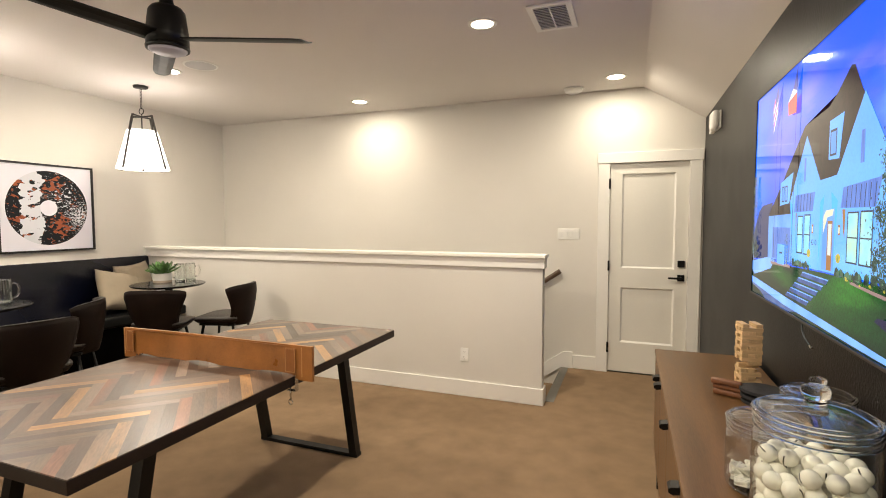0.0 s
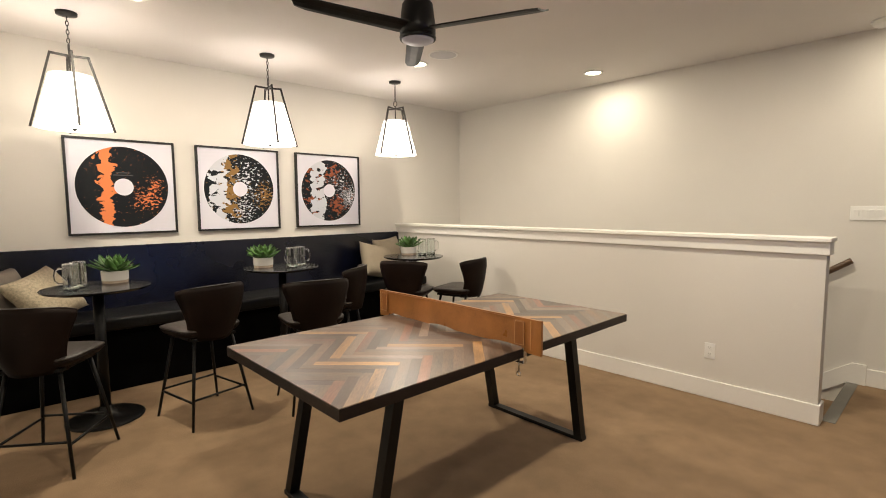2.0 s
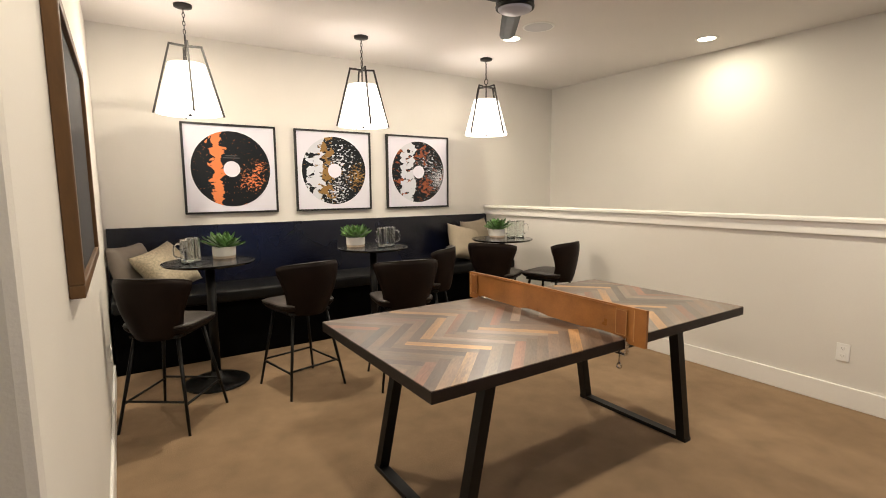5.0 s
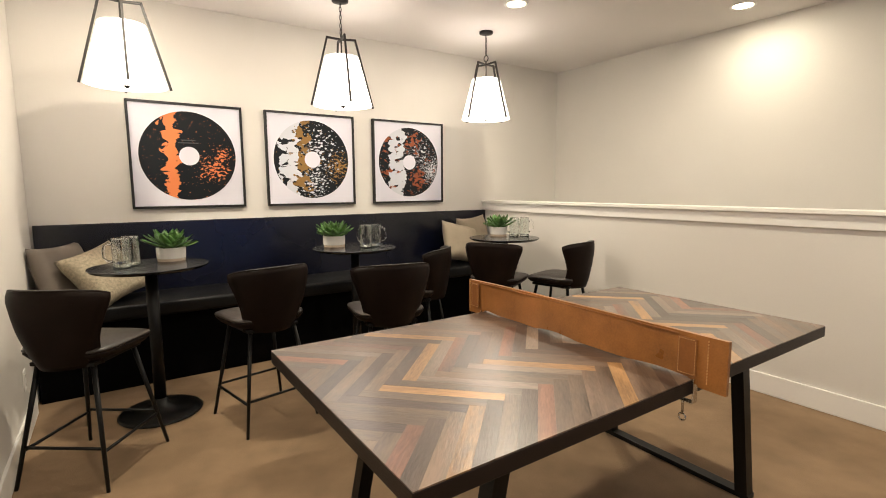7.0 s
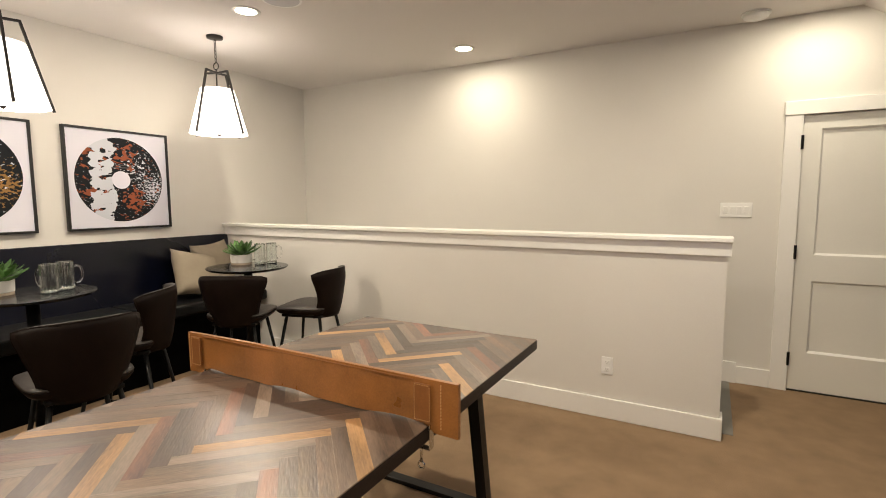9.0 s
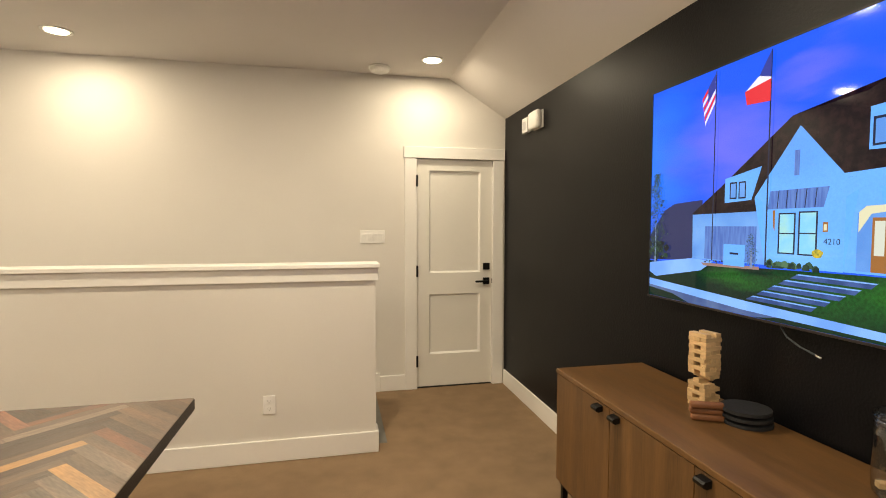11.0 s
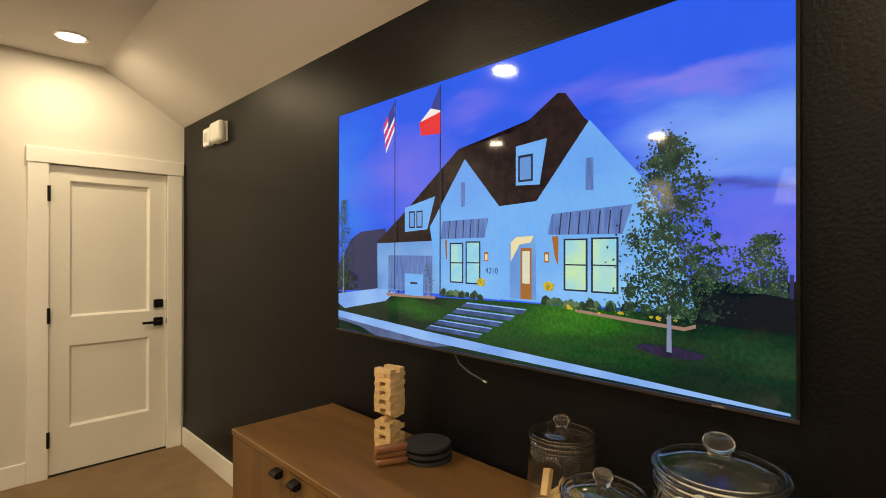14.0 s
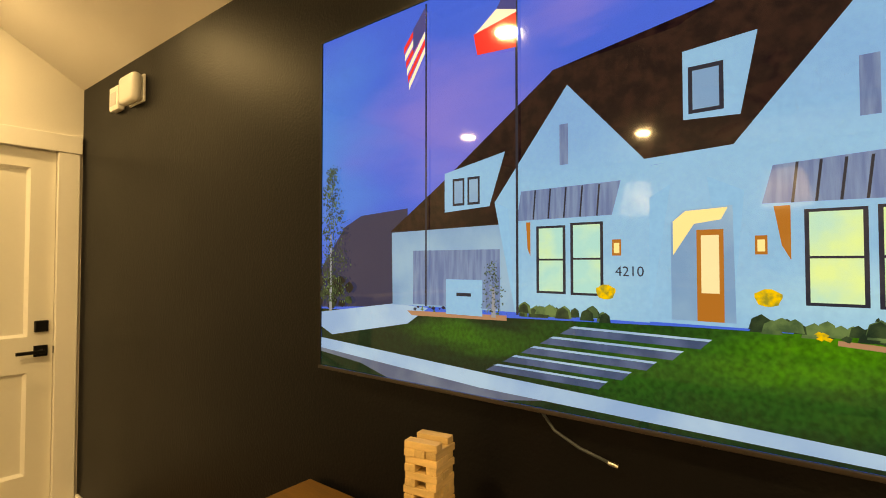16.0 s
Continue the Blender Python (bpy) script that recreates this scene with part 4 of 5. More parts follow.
def leather_net():
    t = thing("table_net", "brown stitched leather ping-pong net clamped across the table", "net", (0, 1.83, 0))
    bm = bmesh.new()
    x0, x1, n = -2.500, -1.278, 60
    rows = []
    for k in range(n + 1):
        s = k / n
        x = x0 + (x1 - x0) * s
        wob = 0.005 * math.sin(9 * s) + 0.003 * math.sin(23 * s + 1)
        low = 0.7735 + 0.013 * max(0, math.sin(3.1 * s + 0.2) * math.sin(17 * s)) if TX0 < x < TX1 else 0.768
        if x > TX1 + 0.005 or x < TX0 - 0.005:
            low = 0.752
        high = 0.911 + 0.003 * math.sin(5 * s) + 0.006 * s
        rows.append([[bm.verts.new((x, wob * (1 - 0.7 * v) + o, low + (high - low) * v)) for v in (0, 0.25, 0.5, 0.75, 1)] for o in (-0.007, 0.007)])
    for a, b in zip(rows, rows[1:]):
        for o in (0, 1):
            for j in range(4):
                bm.faces.new((a[o][j], b[o][j], b[o][j + 1], a[o][j + 1]))
        for j in (0, 4):
            bm.faces.new((a[0][j], b[0][j], b[1][j], a[1][j]))
    for r in (rows[0], rows[-1]):
        for j in range(4):
            bm.faces.new((r[0][j], r[0][j + 1], r[1][j + 1], r[1][j]))
    bmesh.ops.recalc_face_normals(bm, faces=bm.faces)
    body = part("leather_band", bm, LEATHER, t, smooth=False)
    for side in (-1, 1):
        for a, b in ((-2.470, -2.415), (-1.425, -1.365)):
            bm = boxes((a, b, side * 0.0125 - 0.0025, side * 0.0125 + 0.0025, 0.785, 0.900), bevel=0.002)
            patch = part("leather_patch", bm, LEATHER_DARK, t, "stitched leather patch")
            bm = bmesh.new()
            y = side * 0.0154
            for k in range(12):
                z = 0.790 + 0.0088 * k
                for x in (a + 0.004, b - 0.004):
                    box(bm, x - 0.0008, x + 0.0008, y - 0.0006, y + 0.0006, z, z + 0.0055)
            for k in range(6):
                x = a + 0.004 + (b - a - 0.008) / 6 * k
                for z in (0.789, 0.896):
                    box(bm, x, x + 0.0055, y - 0.0006, y + 0.0006, z - 0.0008, z + 0.0008)
            part("stitching", bm, THREAD, patch)
        bm = boxes((-2.412, -1.428, side * 0.0085 - 0.0022, side * 0.0085 + 0.0022, 0.9045, 0.9075), bevel=0.0008)
        part("edge_seam", bm, LEATHER_DARK, t)
        for x in (-1.333, -2.487):
            bm = bmesh.new()
            for k in range(14):
                box(bm, x - 0.001, x + 0.001, side * 0.011 - 0.0022, side * 0.011 + 0.0022, 0.772 + 0.0098 * k, 0.778 + 0.0098 * k)
            part("stitching", bm, THREAD, t)
    for x, s in ((-1.372, 1), (-2.402, -1)):
        bm = boxes((x - 0.002, x + 0.002, -0.012, 0.012, 0.700, 0.775), (min(x, x - s * 0.05), max(x, x - s * 0.05), -0.012, 0.012, 0.696, 0.700), bevel=0.001)
        cl = part("clamp", bm, STEEL, t, "steel clamp")
        xs = x - s * 0.035
        bm = tube([(xs, 0, 0.720), (xs, 0, 0.650)], 0.004, 10)
        pts = [(xs + 0.011 * math.cos(a), 0, 0.640 + 0.011 * math.sin(a)) for a in [2 * math.pi * i / 16 for i in range(16)]]
        tube(pts, 0.0028, 6, bm=bm, loop=True)
        part("thumb_screw", bm, STEEL, cl, smooth=True)
    return t


leather_net()


# ---- sideboard ----
BX0, BX1, BY0, BY1, BZ0, BZ1 = 0.205, 0.663, 1.07, 2.91, 0.235, 0.775
sb = thing("sideboard", "long walnut brown four-door sideboard on black metal legs", "sideboard")
part("top", boxes((BX0 - 0.004, BX1, BY0 - 0.002, BY1 + 0.002, BZ1 - 0.022, BZ1), bevel=0.003), WOOD_TOP, sb)
part("body", boxes((BX0 + 0.022, BX1, BY0, BY1, BZ0, BZ1 - 0.0225)), WOOD, sb)
pitch = (BY1 - BY0) / 4
for k in range(4):
    y1 = BY1 - pitch * k
    d = part("door", boxes((BX0, BX0 + 0.021, y1 - pitch + 0.002, y1 - 0.002, BZ0 + 0.002, BZ1 - 0.025), bevel=0.0015), WOOD, sb, "plain walnut door")
    yk = y1 - pitch + 0.07 if k == 0 else y1 - 0.05
    zk = BZ1 - 0.034
    bm = prism([(BX0 - 0.0005, zk), (BX0 - 0.024, zk - 0.004), (BX0 - 0.031, zk - 0.010), (BX0 - 0.030, zk - 0.020), (BX0 - 0.018, zk - 0.026), (BX0 - 0.0005, zk - 0.022)], (yk - 0.021, yk + 0.021), "y")
    part("handle", bm, BLACK, d, "small black pull")
for x in (BX0 + 0.03, BX1 - 0.03):
    for y in (BY0 + 0.03, BY1 - 0.03):
        part("leg", tube([(x, y, 0), (x, y, BZ0 - 0.0205)], 0.017, square=True), BLACK, sb, "black metal leg")
part("leg_frame", boxes((BX0 + 0.015, BX1 - 0.015, BY0 + 0.015, BY0 + 0.04, BZ0 - 0.02, BZ0 - 0.0005), (BX0 + 0.015, BX1 - 0.015, BY1 - 0.04, BY1 - 0.015, BZ0 - 0.02, BZ0 - 0.0005), (BX0 + 0.015, BX0 + 0.04, BY0 + 0.0405, BY1 - 0.0405, BZ0 - 0.02, BZ0 - 0.0005), (BX1 - 0.04, BX1 - 0.015, BY0 + 0.0405, BY1 - 0.0405, BZ0 - 0.02, BZ0 - 0.0005)), BLACK, sb)


def jar(x, y, r, h, label):
    """Glass storage jar of radius r; h is the height to the top of the knob."""
    j = thing("glass_jar", label, "jar", (x, y, BZ1), group="jars on the sideboard")
    b = h - 0.077 * (r / 0.12) - 0.003
    body = [(0, 0.001), (r * 0.88, 0.001), (r * 0.97, 0.008), (r, 0.022), (r, b * 0.78), (r * 0.985, b * 0.84), (r * 0.94, b * 0.88), (r * 0.93, b * 0.90)]
    part("body", lathe(body, 64), GLASS, j, smooth=True)
    def hoop(radius, height, thick):
        return lathe([(radius + thick * math.cos(2 * math.pi * i / 10), height + 0.8 * thick * math.sin(2 * math.pi * i / 10)) for i in range(10)], 64, closed=True)
    neck = part("rim", lathe([(r * 0.93, b * 0.90), (r * 0.955, b * 0.92), (r * 0.955, b), (r * 0.93, b)], 64), GLASS, j, "ringed glass rim", smooth=True)
    for height, thick in ((0.915, 0.0042), (0.975, 0.0048)):
        part("rim_ring", hoop(r * 0.965, b * height, thick * r / 0.12), SOLID_GLASS, neck, smooth=True)
    foot = [(0, 0.0), (r * 0.80, 0.0), (r * 0.86, 0.0005), (r * 0.86, 0.009), (0, 0.009)]
    part("base", lathe(foot, 48), SOLID_GLASS, j, "thick glass base")
    z = b + 0.003
    k = r / 0.12
    lid = part("lid", hoop(r * 0.985, z + 0.0050, 0.0055 * k), SOLID_GLASS, j, "domed glass lid with a knob", smooth=True)
    part("lid_ring", hoop(r * 0.905, z + 0.0115, 0.0035 * k), SOLID_GLASS, lid, smooth=True)
    dome = [(r * 0.93, z + 0.0125), (r * 0.84, z + 0.016 * k), (r * 0.66, z + 0.023 * k), (r * 0.45, z + 0.029 * k), (r * 0.22, z + 0.033 * k), (r * 0.16, z + 0.035 * k)]
    part("dome", lathe(dome, 64), GLASS, lid, smooth=True)
    q = z + 0.0352 * k
    knob = [(0, q), (r * 0.19, q), (r * 0.175, q + 0.006 * k), (r * 0.18, q + 0.010 * k), (r * 0.225, q + 0.015 * k), (r * 0.245, q + 0.023 * k), (r * 0.235, q + 0.031 * k), (r * 0.195, q + 0.037 * k), (r * 0.12, q + 0.0405 * k), (0, q + 0.0415 * k)]
    part("knob", lathe(knob, 32), SOLID_GLASS, lid, "solid glass knob", smooth=True)
    return j


JL, JM, JB = (0.445, 1.252), (0.400, 1.462), (0.575, 1.668)
jar(*JL, 0.116, 0.354, "large clear glass jar filled with white ping-pong balls")
jar(*JM, 0.088, 0.235, "small clear glass jar half filled with dominoes")
jar(*JB, 0.090, 0.260, "clear glass jar with a few wooden blocks")

ball = None
rng = random.Random(3)
for layer in range(5):
    spots = [(0, 0)] if layer % 2 == 0 else []
    for count, rad in ((6, 0.042), (12, 0.084)) if layer % 2 == 0 else ((3, 0.025), (8, 0.063), (13, 0.0885)):
        spots += [(rad * math.cos(2 * math.pi * k / count + layer * 0.7), rad * math.sin(2 * math.pi * k / count + layer * 0.7)) for k in range(count)]
    for bx, by in spots:
        if layer == 4 and rng.random() < 0.35:
            continue
        if ball is None:
            bm = bmesh.new()
            bmesh.ops.create_uvsphere(bm, u_segments=20, v_segments=12, radius=0.0200)
            ball = tagged(part("ping_pong_ball", bm, BALL, smooth=True), "white ping-pong ball with a black print mark in a glass jar", "ball", "balls in the jar")
            bm = bmesh.new()
            for k in range(7):
                a = radians(-24 + 8 * k)
                box(bm, -0.0017, 0.0017, -0.0014, 0.0014, 0.0196, 0.0203, m=Matrix.Rotation(a, 4, "Y"))
            part("print_mark", bm, INK, ball)
            made = ball
        else:
            made = copy_thing(ball, Matrix())
        made.matrix_basis = pose(JL[0] + bx + rng.uniform(-0.002, 0.002), JL[1] + by + rng.uniform(-0.002, 0.002), BZ1 + 0.0335 + 0.0355 * layer, rng.uniform(0, 360), rng.uniform(0, 360), rng.uniform(0, 360))

tile = None
for k in range(64):
    a, rr = rng.uniform(0, 6.283), 0.064 * math.sqrt(rng.random())
    height = 0.016 + (k / 64) * 0.062 * (1.15 - rr / 0.09)
    m = pose(JM[0] + rr * math.cos(a), JM[1] + rr * math.sin(a), BZ1 + height, rng.uniform(-35, 35), rng.uniform(-35, 35), rng.uniform(0, 360))
    if tile is None:
        tile = tagged(part("domino", boxes((-0.022, 0.022, -0.011, 0.011, -0.0035, 0.0035), bevel=0.0015), DOMINO), "ivory domino with black dots in a glass jar", "domino", "dominoes in the jar")
        bm = bmesh.new()
        for x, y in ((-0.016, -0.006), (-0.006, 0.006), (-0.016, 0.006), (-0.006, -0.006), (0.011, 0.0), (0.006, 0.006), (0.016, -0.006)):
            for z in (0.0036, -0.0036):
                lathe([(0, 0), (0.0017, 0), (0.0017, 0.0004), (0, 0.0004)], 8, bm=bm, m=pose(x, y, z - 0.0002))
        part("dots", bm, INK, tile)
        tile.matrix_basis = m
    else:
        copy_thing(tile, m)

block = None
for k, (dx, dy, z, rx, ry, rz) in enumerate(((-0.03, -0.02, 0.022, 0, 0, 20), (0.03, 0.02, 0.022, 0, 0, 70), (-0.02, 0.04, 0.022, 0, 0, -30), (0.02, -0.04, 0.022, 0, 0, 100), (-0.03, 0.0, 0.05, 20, 30, 40), (0.02, 0.01, 0.052, -15, 40, 110), (-0.025, 0.03, 0.078, 30, 52, 200), (0.0, -0.03, 0.07, 0, 35, 290))):
    m = pose(JB[0] + dx, JB[1] + dy, BZ1 + z, rx, ry, rz)
    if block is None:
        block = tagged(part("wooden_block", boxes((-0.035, 0.035, -0.0115, 0.0115, -0.0075, 0.0075), bevel=0.001), BLOCK_WOOD), "pale wooden game block in a glass jar", "block", "blocks in the jar")
        block.matrix_basis = m
    else:
        copy_thing(block, m)

tower = thing("block_tower", "stacked pale wooden block tower game", "block tower", (0.535, 2.345, BZ1), 8)
bmesh_block = boxes((-0.0385, 0.0385, -0.0125, 0.0125, -0.0077, 0.0077), bevel=0.0012)
piece = None
gaps = {2: (1,), 3: (0,), 4: (1,), 5: (0,), 6: (0, 2), 7: (2,), 8: (1,), 10: (1,), 12: (1,), 14: (1,), 17: (1,)}
for layer in range(18):
    for k in range(3):
        if k in gaps.get(layer, ()):
            continue
        if piece is None:
            piece = part("block", bmesh_block, BLOCK_WOOD, tower)
        else:
            piece = new("block", piece.data)
            piece.parent = tower
        jit = rng.uniform(-0.003, 0.003)
        piece.matrix_basis = pose(0, 0, 0.0079 + 0.0156 * layer, 0, 0, 90 * (layer % 2) + rng.uniform(-2.5, 2.5)) @ pose(jit, (k - 1) * 0.0258, 0)


def paddle(z, turn, dx):
    p = thing("table_tennis_paddle", "black rubber ping-pong paddle with a reddish wooden handle", "paddle", (0.553 + dx, 2.168, z), turn, "stacked paddles")
    pts = []
    for k in range(36):
        a = 2 * math.pi * k / 36
        pts.append((0.078 * math.cos(a) * (1.06 if math.cos(a) > 0 else 0.98), 0.075 * math.sin(a)))
    part("blade", prism(pts, (0.005, 0.0085), "z"), RUBBER, p)
    part("rubber", prism([(x * 0.995, y * 0.995) for x, y in pts], (0.0087, 0.0125), "z"), RUBBER, p, "black rubber face")
    part("rubber", prism([(x * 0.995, y * 0.995) for x, y in pts], (0.001, 0.0048), "z"), RUBBER, p, "black rubber face")
    bm = boxes((-0.178, -0.068, -0.0135, 0.0135, -0.004 + 0.004, 0.022), bevel=0.006)
    part("handle", bm, HANDLE_WOOD, p, "reddish wooden handle", smooth=True)
    return p


for k, (turn, dx) in enumerate(((-24, 0.004), (-27, 0.0), (-22, -0.003))):
    paddle(BZ1 + 0.0005 + 0.0225 * k, turn, dx)


# ---- television ----
TVY0, TVY1, TVZ0, TVZ1, TVX = 1.155, 2.840, 1.123, 2.078, 0.640
SCREEN = 1.32


def lit(name, col, col2=None, scale=6.0, low=0.4, high=0.62, power=1.0, stretch=(1, 1, 1)):
    """A lit patch of the screen under glossy glass, in one colour or two mixed by noise."""
    m = bpy.data.materials.new(name)
    m.use_nodes = True
    n, l = m.node_tree.nodes, m.node_tree.links
    b = n["Principled BSDF"]
    b.inputs["Base Color"].default_value = (0.006, 0.006, 0.007, 1)
    b.inputs["Roughness"].default_value = 0.05
    b.inputs["Specular IOR Level"].default_value = 0.32
    b.inputs["Emission Strength"].default_value = SCREEN * power
    b.inputs["Emission Color"].default_value = (*col, 1)
    if col2 is not None:
        tc, mp, no, ra = n.new("ShaderNodeTexCoord"), n.new("ShaderNodeMapping"), n.new("ShaderNodeTexNoise"), n.new("ShaderNodeValToRGB")
        mp.inputs["Scale"].default_value = stretch
        no.inputs["Scale"].default_value, no.inputs["Detail"].default_value = scale, 6
        ra.color_ramp.elements[0].position, ra.color_ramp.elements[1].position = low, high
        ra.color_ramp.elements[0].color, ra.color_ramp.elements[1].color = (*col, 1), (*col2, 1)
        l.new(tc.outputs["Object"], mp.inputs["Vector"])
        l.new(mp.outputs["Vector"], no.inputs["Vector"])
        l.new(no.outputs["Fac"], ra.inputs["Fac"])
        l.new(ra.outputs["Color"], b.inputs["Emission Color"])
    return m


def screen_blend(name, base, layers, warp=0.12, warp_scale=4.0, speckle=0.0, speckle_scale=160.0):
    """A lit part of the picture whose colour changes softly: each layer is (colour, centre u, centre v, half width, half height, share)."""
    m = lit(name, base)
    n, l = m.node_tree.nodes, m.node_tree.links
    tc, noise_node, centred, spread, moved = n.new("ShaderNodeTexCoord"), n.new("ShaderNodeTexNoise"), n.new("ShaderNodeVectorMath"), n.new("ShaderNodeVectorMath"), n.new("ShaderNodeVectorMath")
    stretch = n.new("ShaderNodeMapping")
    stretch.inputs["Scale"].default_value, stretch.inputs["Rotation"].default_value = (1, 0.7, 2.2), (0.3, 0, 0)
    l.new(tc.outputs["Object"], stretch.inputs["Vector"])
    noise_node.inputs["Scale"].default_value, noise_node.inputs["Detail"].default_value = warp_scale, 5
    l.new(stretch.outputs["Vector"], noise_node.inputs["Vector"])
    centred.operation, centred.inputs[1].default_value = "SUBTRACT", (0.5, 0.5, 0.5)
    l.new(noise_node.outputs["Color"], centred.inputs[0])
    spread.operation, spread.inputs["Scale"].default_value = "SCALE", warp * 4
    l.new(centred.outputs[0], spread.inputs[0])
    l.new(tc.outputs["Object"], moved.inputs[0])
    l.new(spread.outputs[0], moved.inputs[1])
    colour = None
    for col, u, v, wide, high, share in layers:
        off, size, far, fade = n.new("ShaderNodeVectorMath"), n.new("ShaderNodeVectorMath"), n.new("ShaderNodeVectorMath"), n.new("ShaderNodeMapRange")
        off.operation, off.inputs[1].default_value = "SUBTRACT", (0, 2.835 - 1.675 * u, 1.128 + 0.945 * v)
        size.operation, size.inputs[1].default_value = "MULTIPLY", (0, 1 / (1.675 * wide), 1 / (0.945 * high))
        far.operation, fade.interpolation_type = "LENGTH", "SMOOTHSTEP"
        fade.inputs["From Min"].default_value, fade.inputs["From Max"].default_value = 0.0, 1.0
        fade.inputs["To Min"].default_value, fade.inputs["To Max"].default_value = share, 0.0
        l.new(moved.outputs[0], off.inputs[0])
        l.new(off.outputs[0], size.inputs[0])
        l.new(size.outputs[0], far.inputs[0])
        l.new(far.outputs["Value"], fade.inputs["Value"])
        mix = n.new("ShaderNodeMix")
        mix.data_type = "RGBA"
        l.new(fade.outputs["Result"], mix.inputs["Factor"])
        if colour is None:
            mix.inputs["A"].default_value = (*base, 1)
        else:
            l.new(colour, mix.inputs["A"])
        mix.inputs["B"].default_value = (*col, 1)
        colour = mix.outputs["Result"]
    if speckle:
        dots, gain, scaled = n.new("ShaderNodeTexNoise"), n.new("ShaderNodeMapRange"), n.new("ShaderNodeVectorMath")
        dots.inputs["Scale"].default_value, dots.inputs["Detail"].default_value = speckle_scale, 3
        gain.inputs["From Min"].default_value, gain.inputs["From Max"].default_value = 0.3, 0.7
        gain.inputs["To Min"].default_value, gain.inputs["To Max"].default_value = 1 - speckle, 1 + speckle
        scaled.operation = "SCALE"
        l.new(tc.outputs["Object"], dots.inputs["Vector"])
        l.new(dots.outputs["Fac"], gain.inputs["Value"])
        l.new(colour, scaled.inputs[0])
        l.new(gain.outputs["Result"], scaled.inputs["Scale"])
        colour = scaled.outputs[0]
    l.new(colour, n["Principled BSDF"].inputs["Emission Color"])
    return m


LILAC, PALE, DUSK = (0.115, 0.135, 0.84), (0.15, 0.35, 1.0), (0.025, 0.04, 0.42)
S_SKY = screen_blend("screen_dusk_sky", (0.004, 0.088, 0.88), [
    ((0.006, 0.17, 0.92), 0.0, 0.66, 0.22, 0.50, 0.9), (LILAC, 0.26, 0.66, 0.26, 0.24, 0.9), (LILAC, 0.46, 0.86, 0.16, 0.10, 0.7), (LILAC, 0.72, 0.84, 0.16, 0.08, 0.6),
    (PALE, 0.95, 0.62, 0.25, 0.24, 1.0), (LILAC, 0.97, 0.34, 0.22, 0.16, 0.9), (DUSK, 0.96, 0.47, 0.10, 0.045, 0.8), ((0.22, 0.20, 0.86), 0.86, 0.79, 0.13, 0.05, 0.6)], 0.10, 3.5)
S_ROOF = lit("screen_roof", (0.006, 0.003, 0.007), (0.018, 0.009, 0.012), 40)
S_WHITE = screen_blend("screen_white_brick", (0.105, 0.37, 0.95), [((0.075, 0.29, 0.90), 0.45, 0.62, 0.16, 0.16, 0.9), ((0.08, 0.31, 0.92), 0.72, 0.66, 0.14, 0.16, 0.9), ((0.18, 0.50, 1.0), 0.74, 0.26, 0.18, 0.10, 0.8), ((0.16, 0.47, 1.0), 0.46, 0.26, 0.12, 0.10, 0.7)], 0.03, 6, 0.05, 120)
S_SHADE = lit("screen_shaded_brick", (0.08, 0.25, 0.70), (0.13, 0.34, 0.80), 6)
S_AWN = lit("screen_metal_awning", (0.055, 0.13, 0.46), (0.09, 0.20, 0.56), 30, stretch=(1, 3, 0.3))
S_LINE = lit("screen_dark_line", (0.012, 0.018, 0.05))
S_WIN = lit("screen_window", (0.18, 0.54, 0.86), (0.40, 0.68, 0.48), 7)
S_WARM = lit("screen_porch_light", (0.62, 0.62, 0.45))
S_DOOR = lit("screen_wood_door", (0.28, 0.12, 0.035))
S_PANE = lit("screen_door_pane", (0.55, 0.60, 0.55))
S_GRASS = screen_blend("screen_lawn", (0.001, 0.016, 0.011), [((0.004, 0.070, 0.012), 0.62, 0.13, 0.34, 0.15, 1.0), ((0.016, 0.15, 0.012), 0.70, 0.165, 0.16, 0.06, 0.9), ((0.007, 0.085, 0.012), 0.30, 0.14, 0.16, 0.06, 1.0), ((0.002, 0.045, 0.018), 0.95, 0.12, 0.10, 0.08, 0.8)], 0.03, 9, 0.35, 110)
S_WALK = lit("screen_pavement", (0.12, 0.31, 0.85), (0.19, 0.42, 0.95), 5)
S_STEP = lit("screen_steps", (0.02, 0.055, 0.20), (0.04, 0.09, 0.30), 20)
S_ROAD = lit("screen_road", (0.05, 0.09, 0.25), (0.08, 0.14, 0.32), 8)
S_LEAF = lit("screen_tree_leaf", (0.005, 0.020, 0.018), (0.018, 0.050, 0.032), 40)
S_LEAF_LIT = lit("screen_lit_leaf", (0.025, 0.075, 0.05), (0.07, 0.16, 0.09), 40)
S_TRUNK = lit("screen_trunk", (0.15, 0.22, 0.42))
S_MULCH = lit("screen_mulch", (0.006, 0.006, 0.03), (0.015, 0.012, 0.07), 40)
S_EDGE = lit("screen_brick_edging", (0.26, 0.17, 0.16))
S_FLOWER = lit("screen_flowers", (0.55, 0.42, 0.04), (0.20, 0.22, 0.04), 90)
S_RED, S_FWHITE, S_FBLUE = lit("screen_flag_red", (0.65, 0.035, 0.05)), lit("screen_flag_white", (0.72, 0.72, 0.85)), lit("screen_flag_blue", (0.03, 0.045, 0.30))
S_HAZE = lit("screen_far_houses", (0.018, 0.026, 0.10))
S_DARK = lit("screen_dark_hedge", (0.003, 0.006, 0.012))

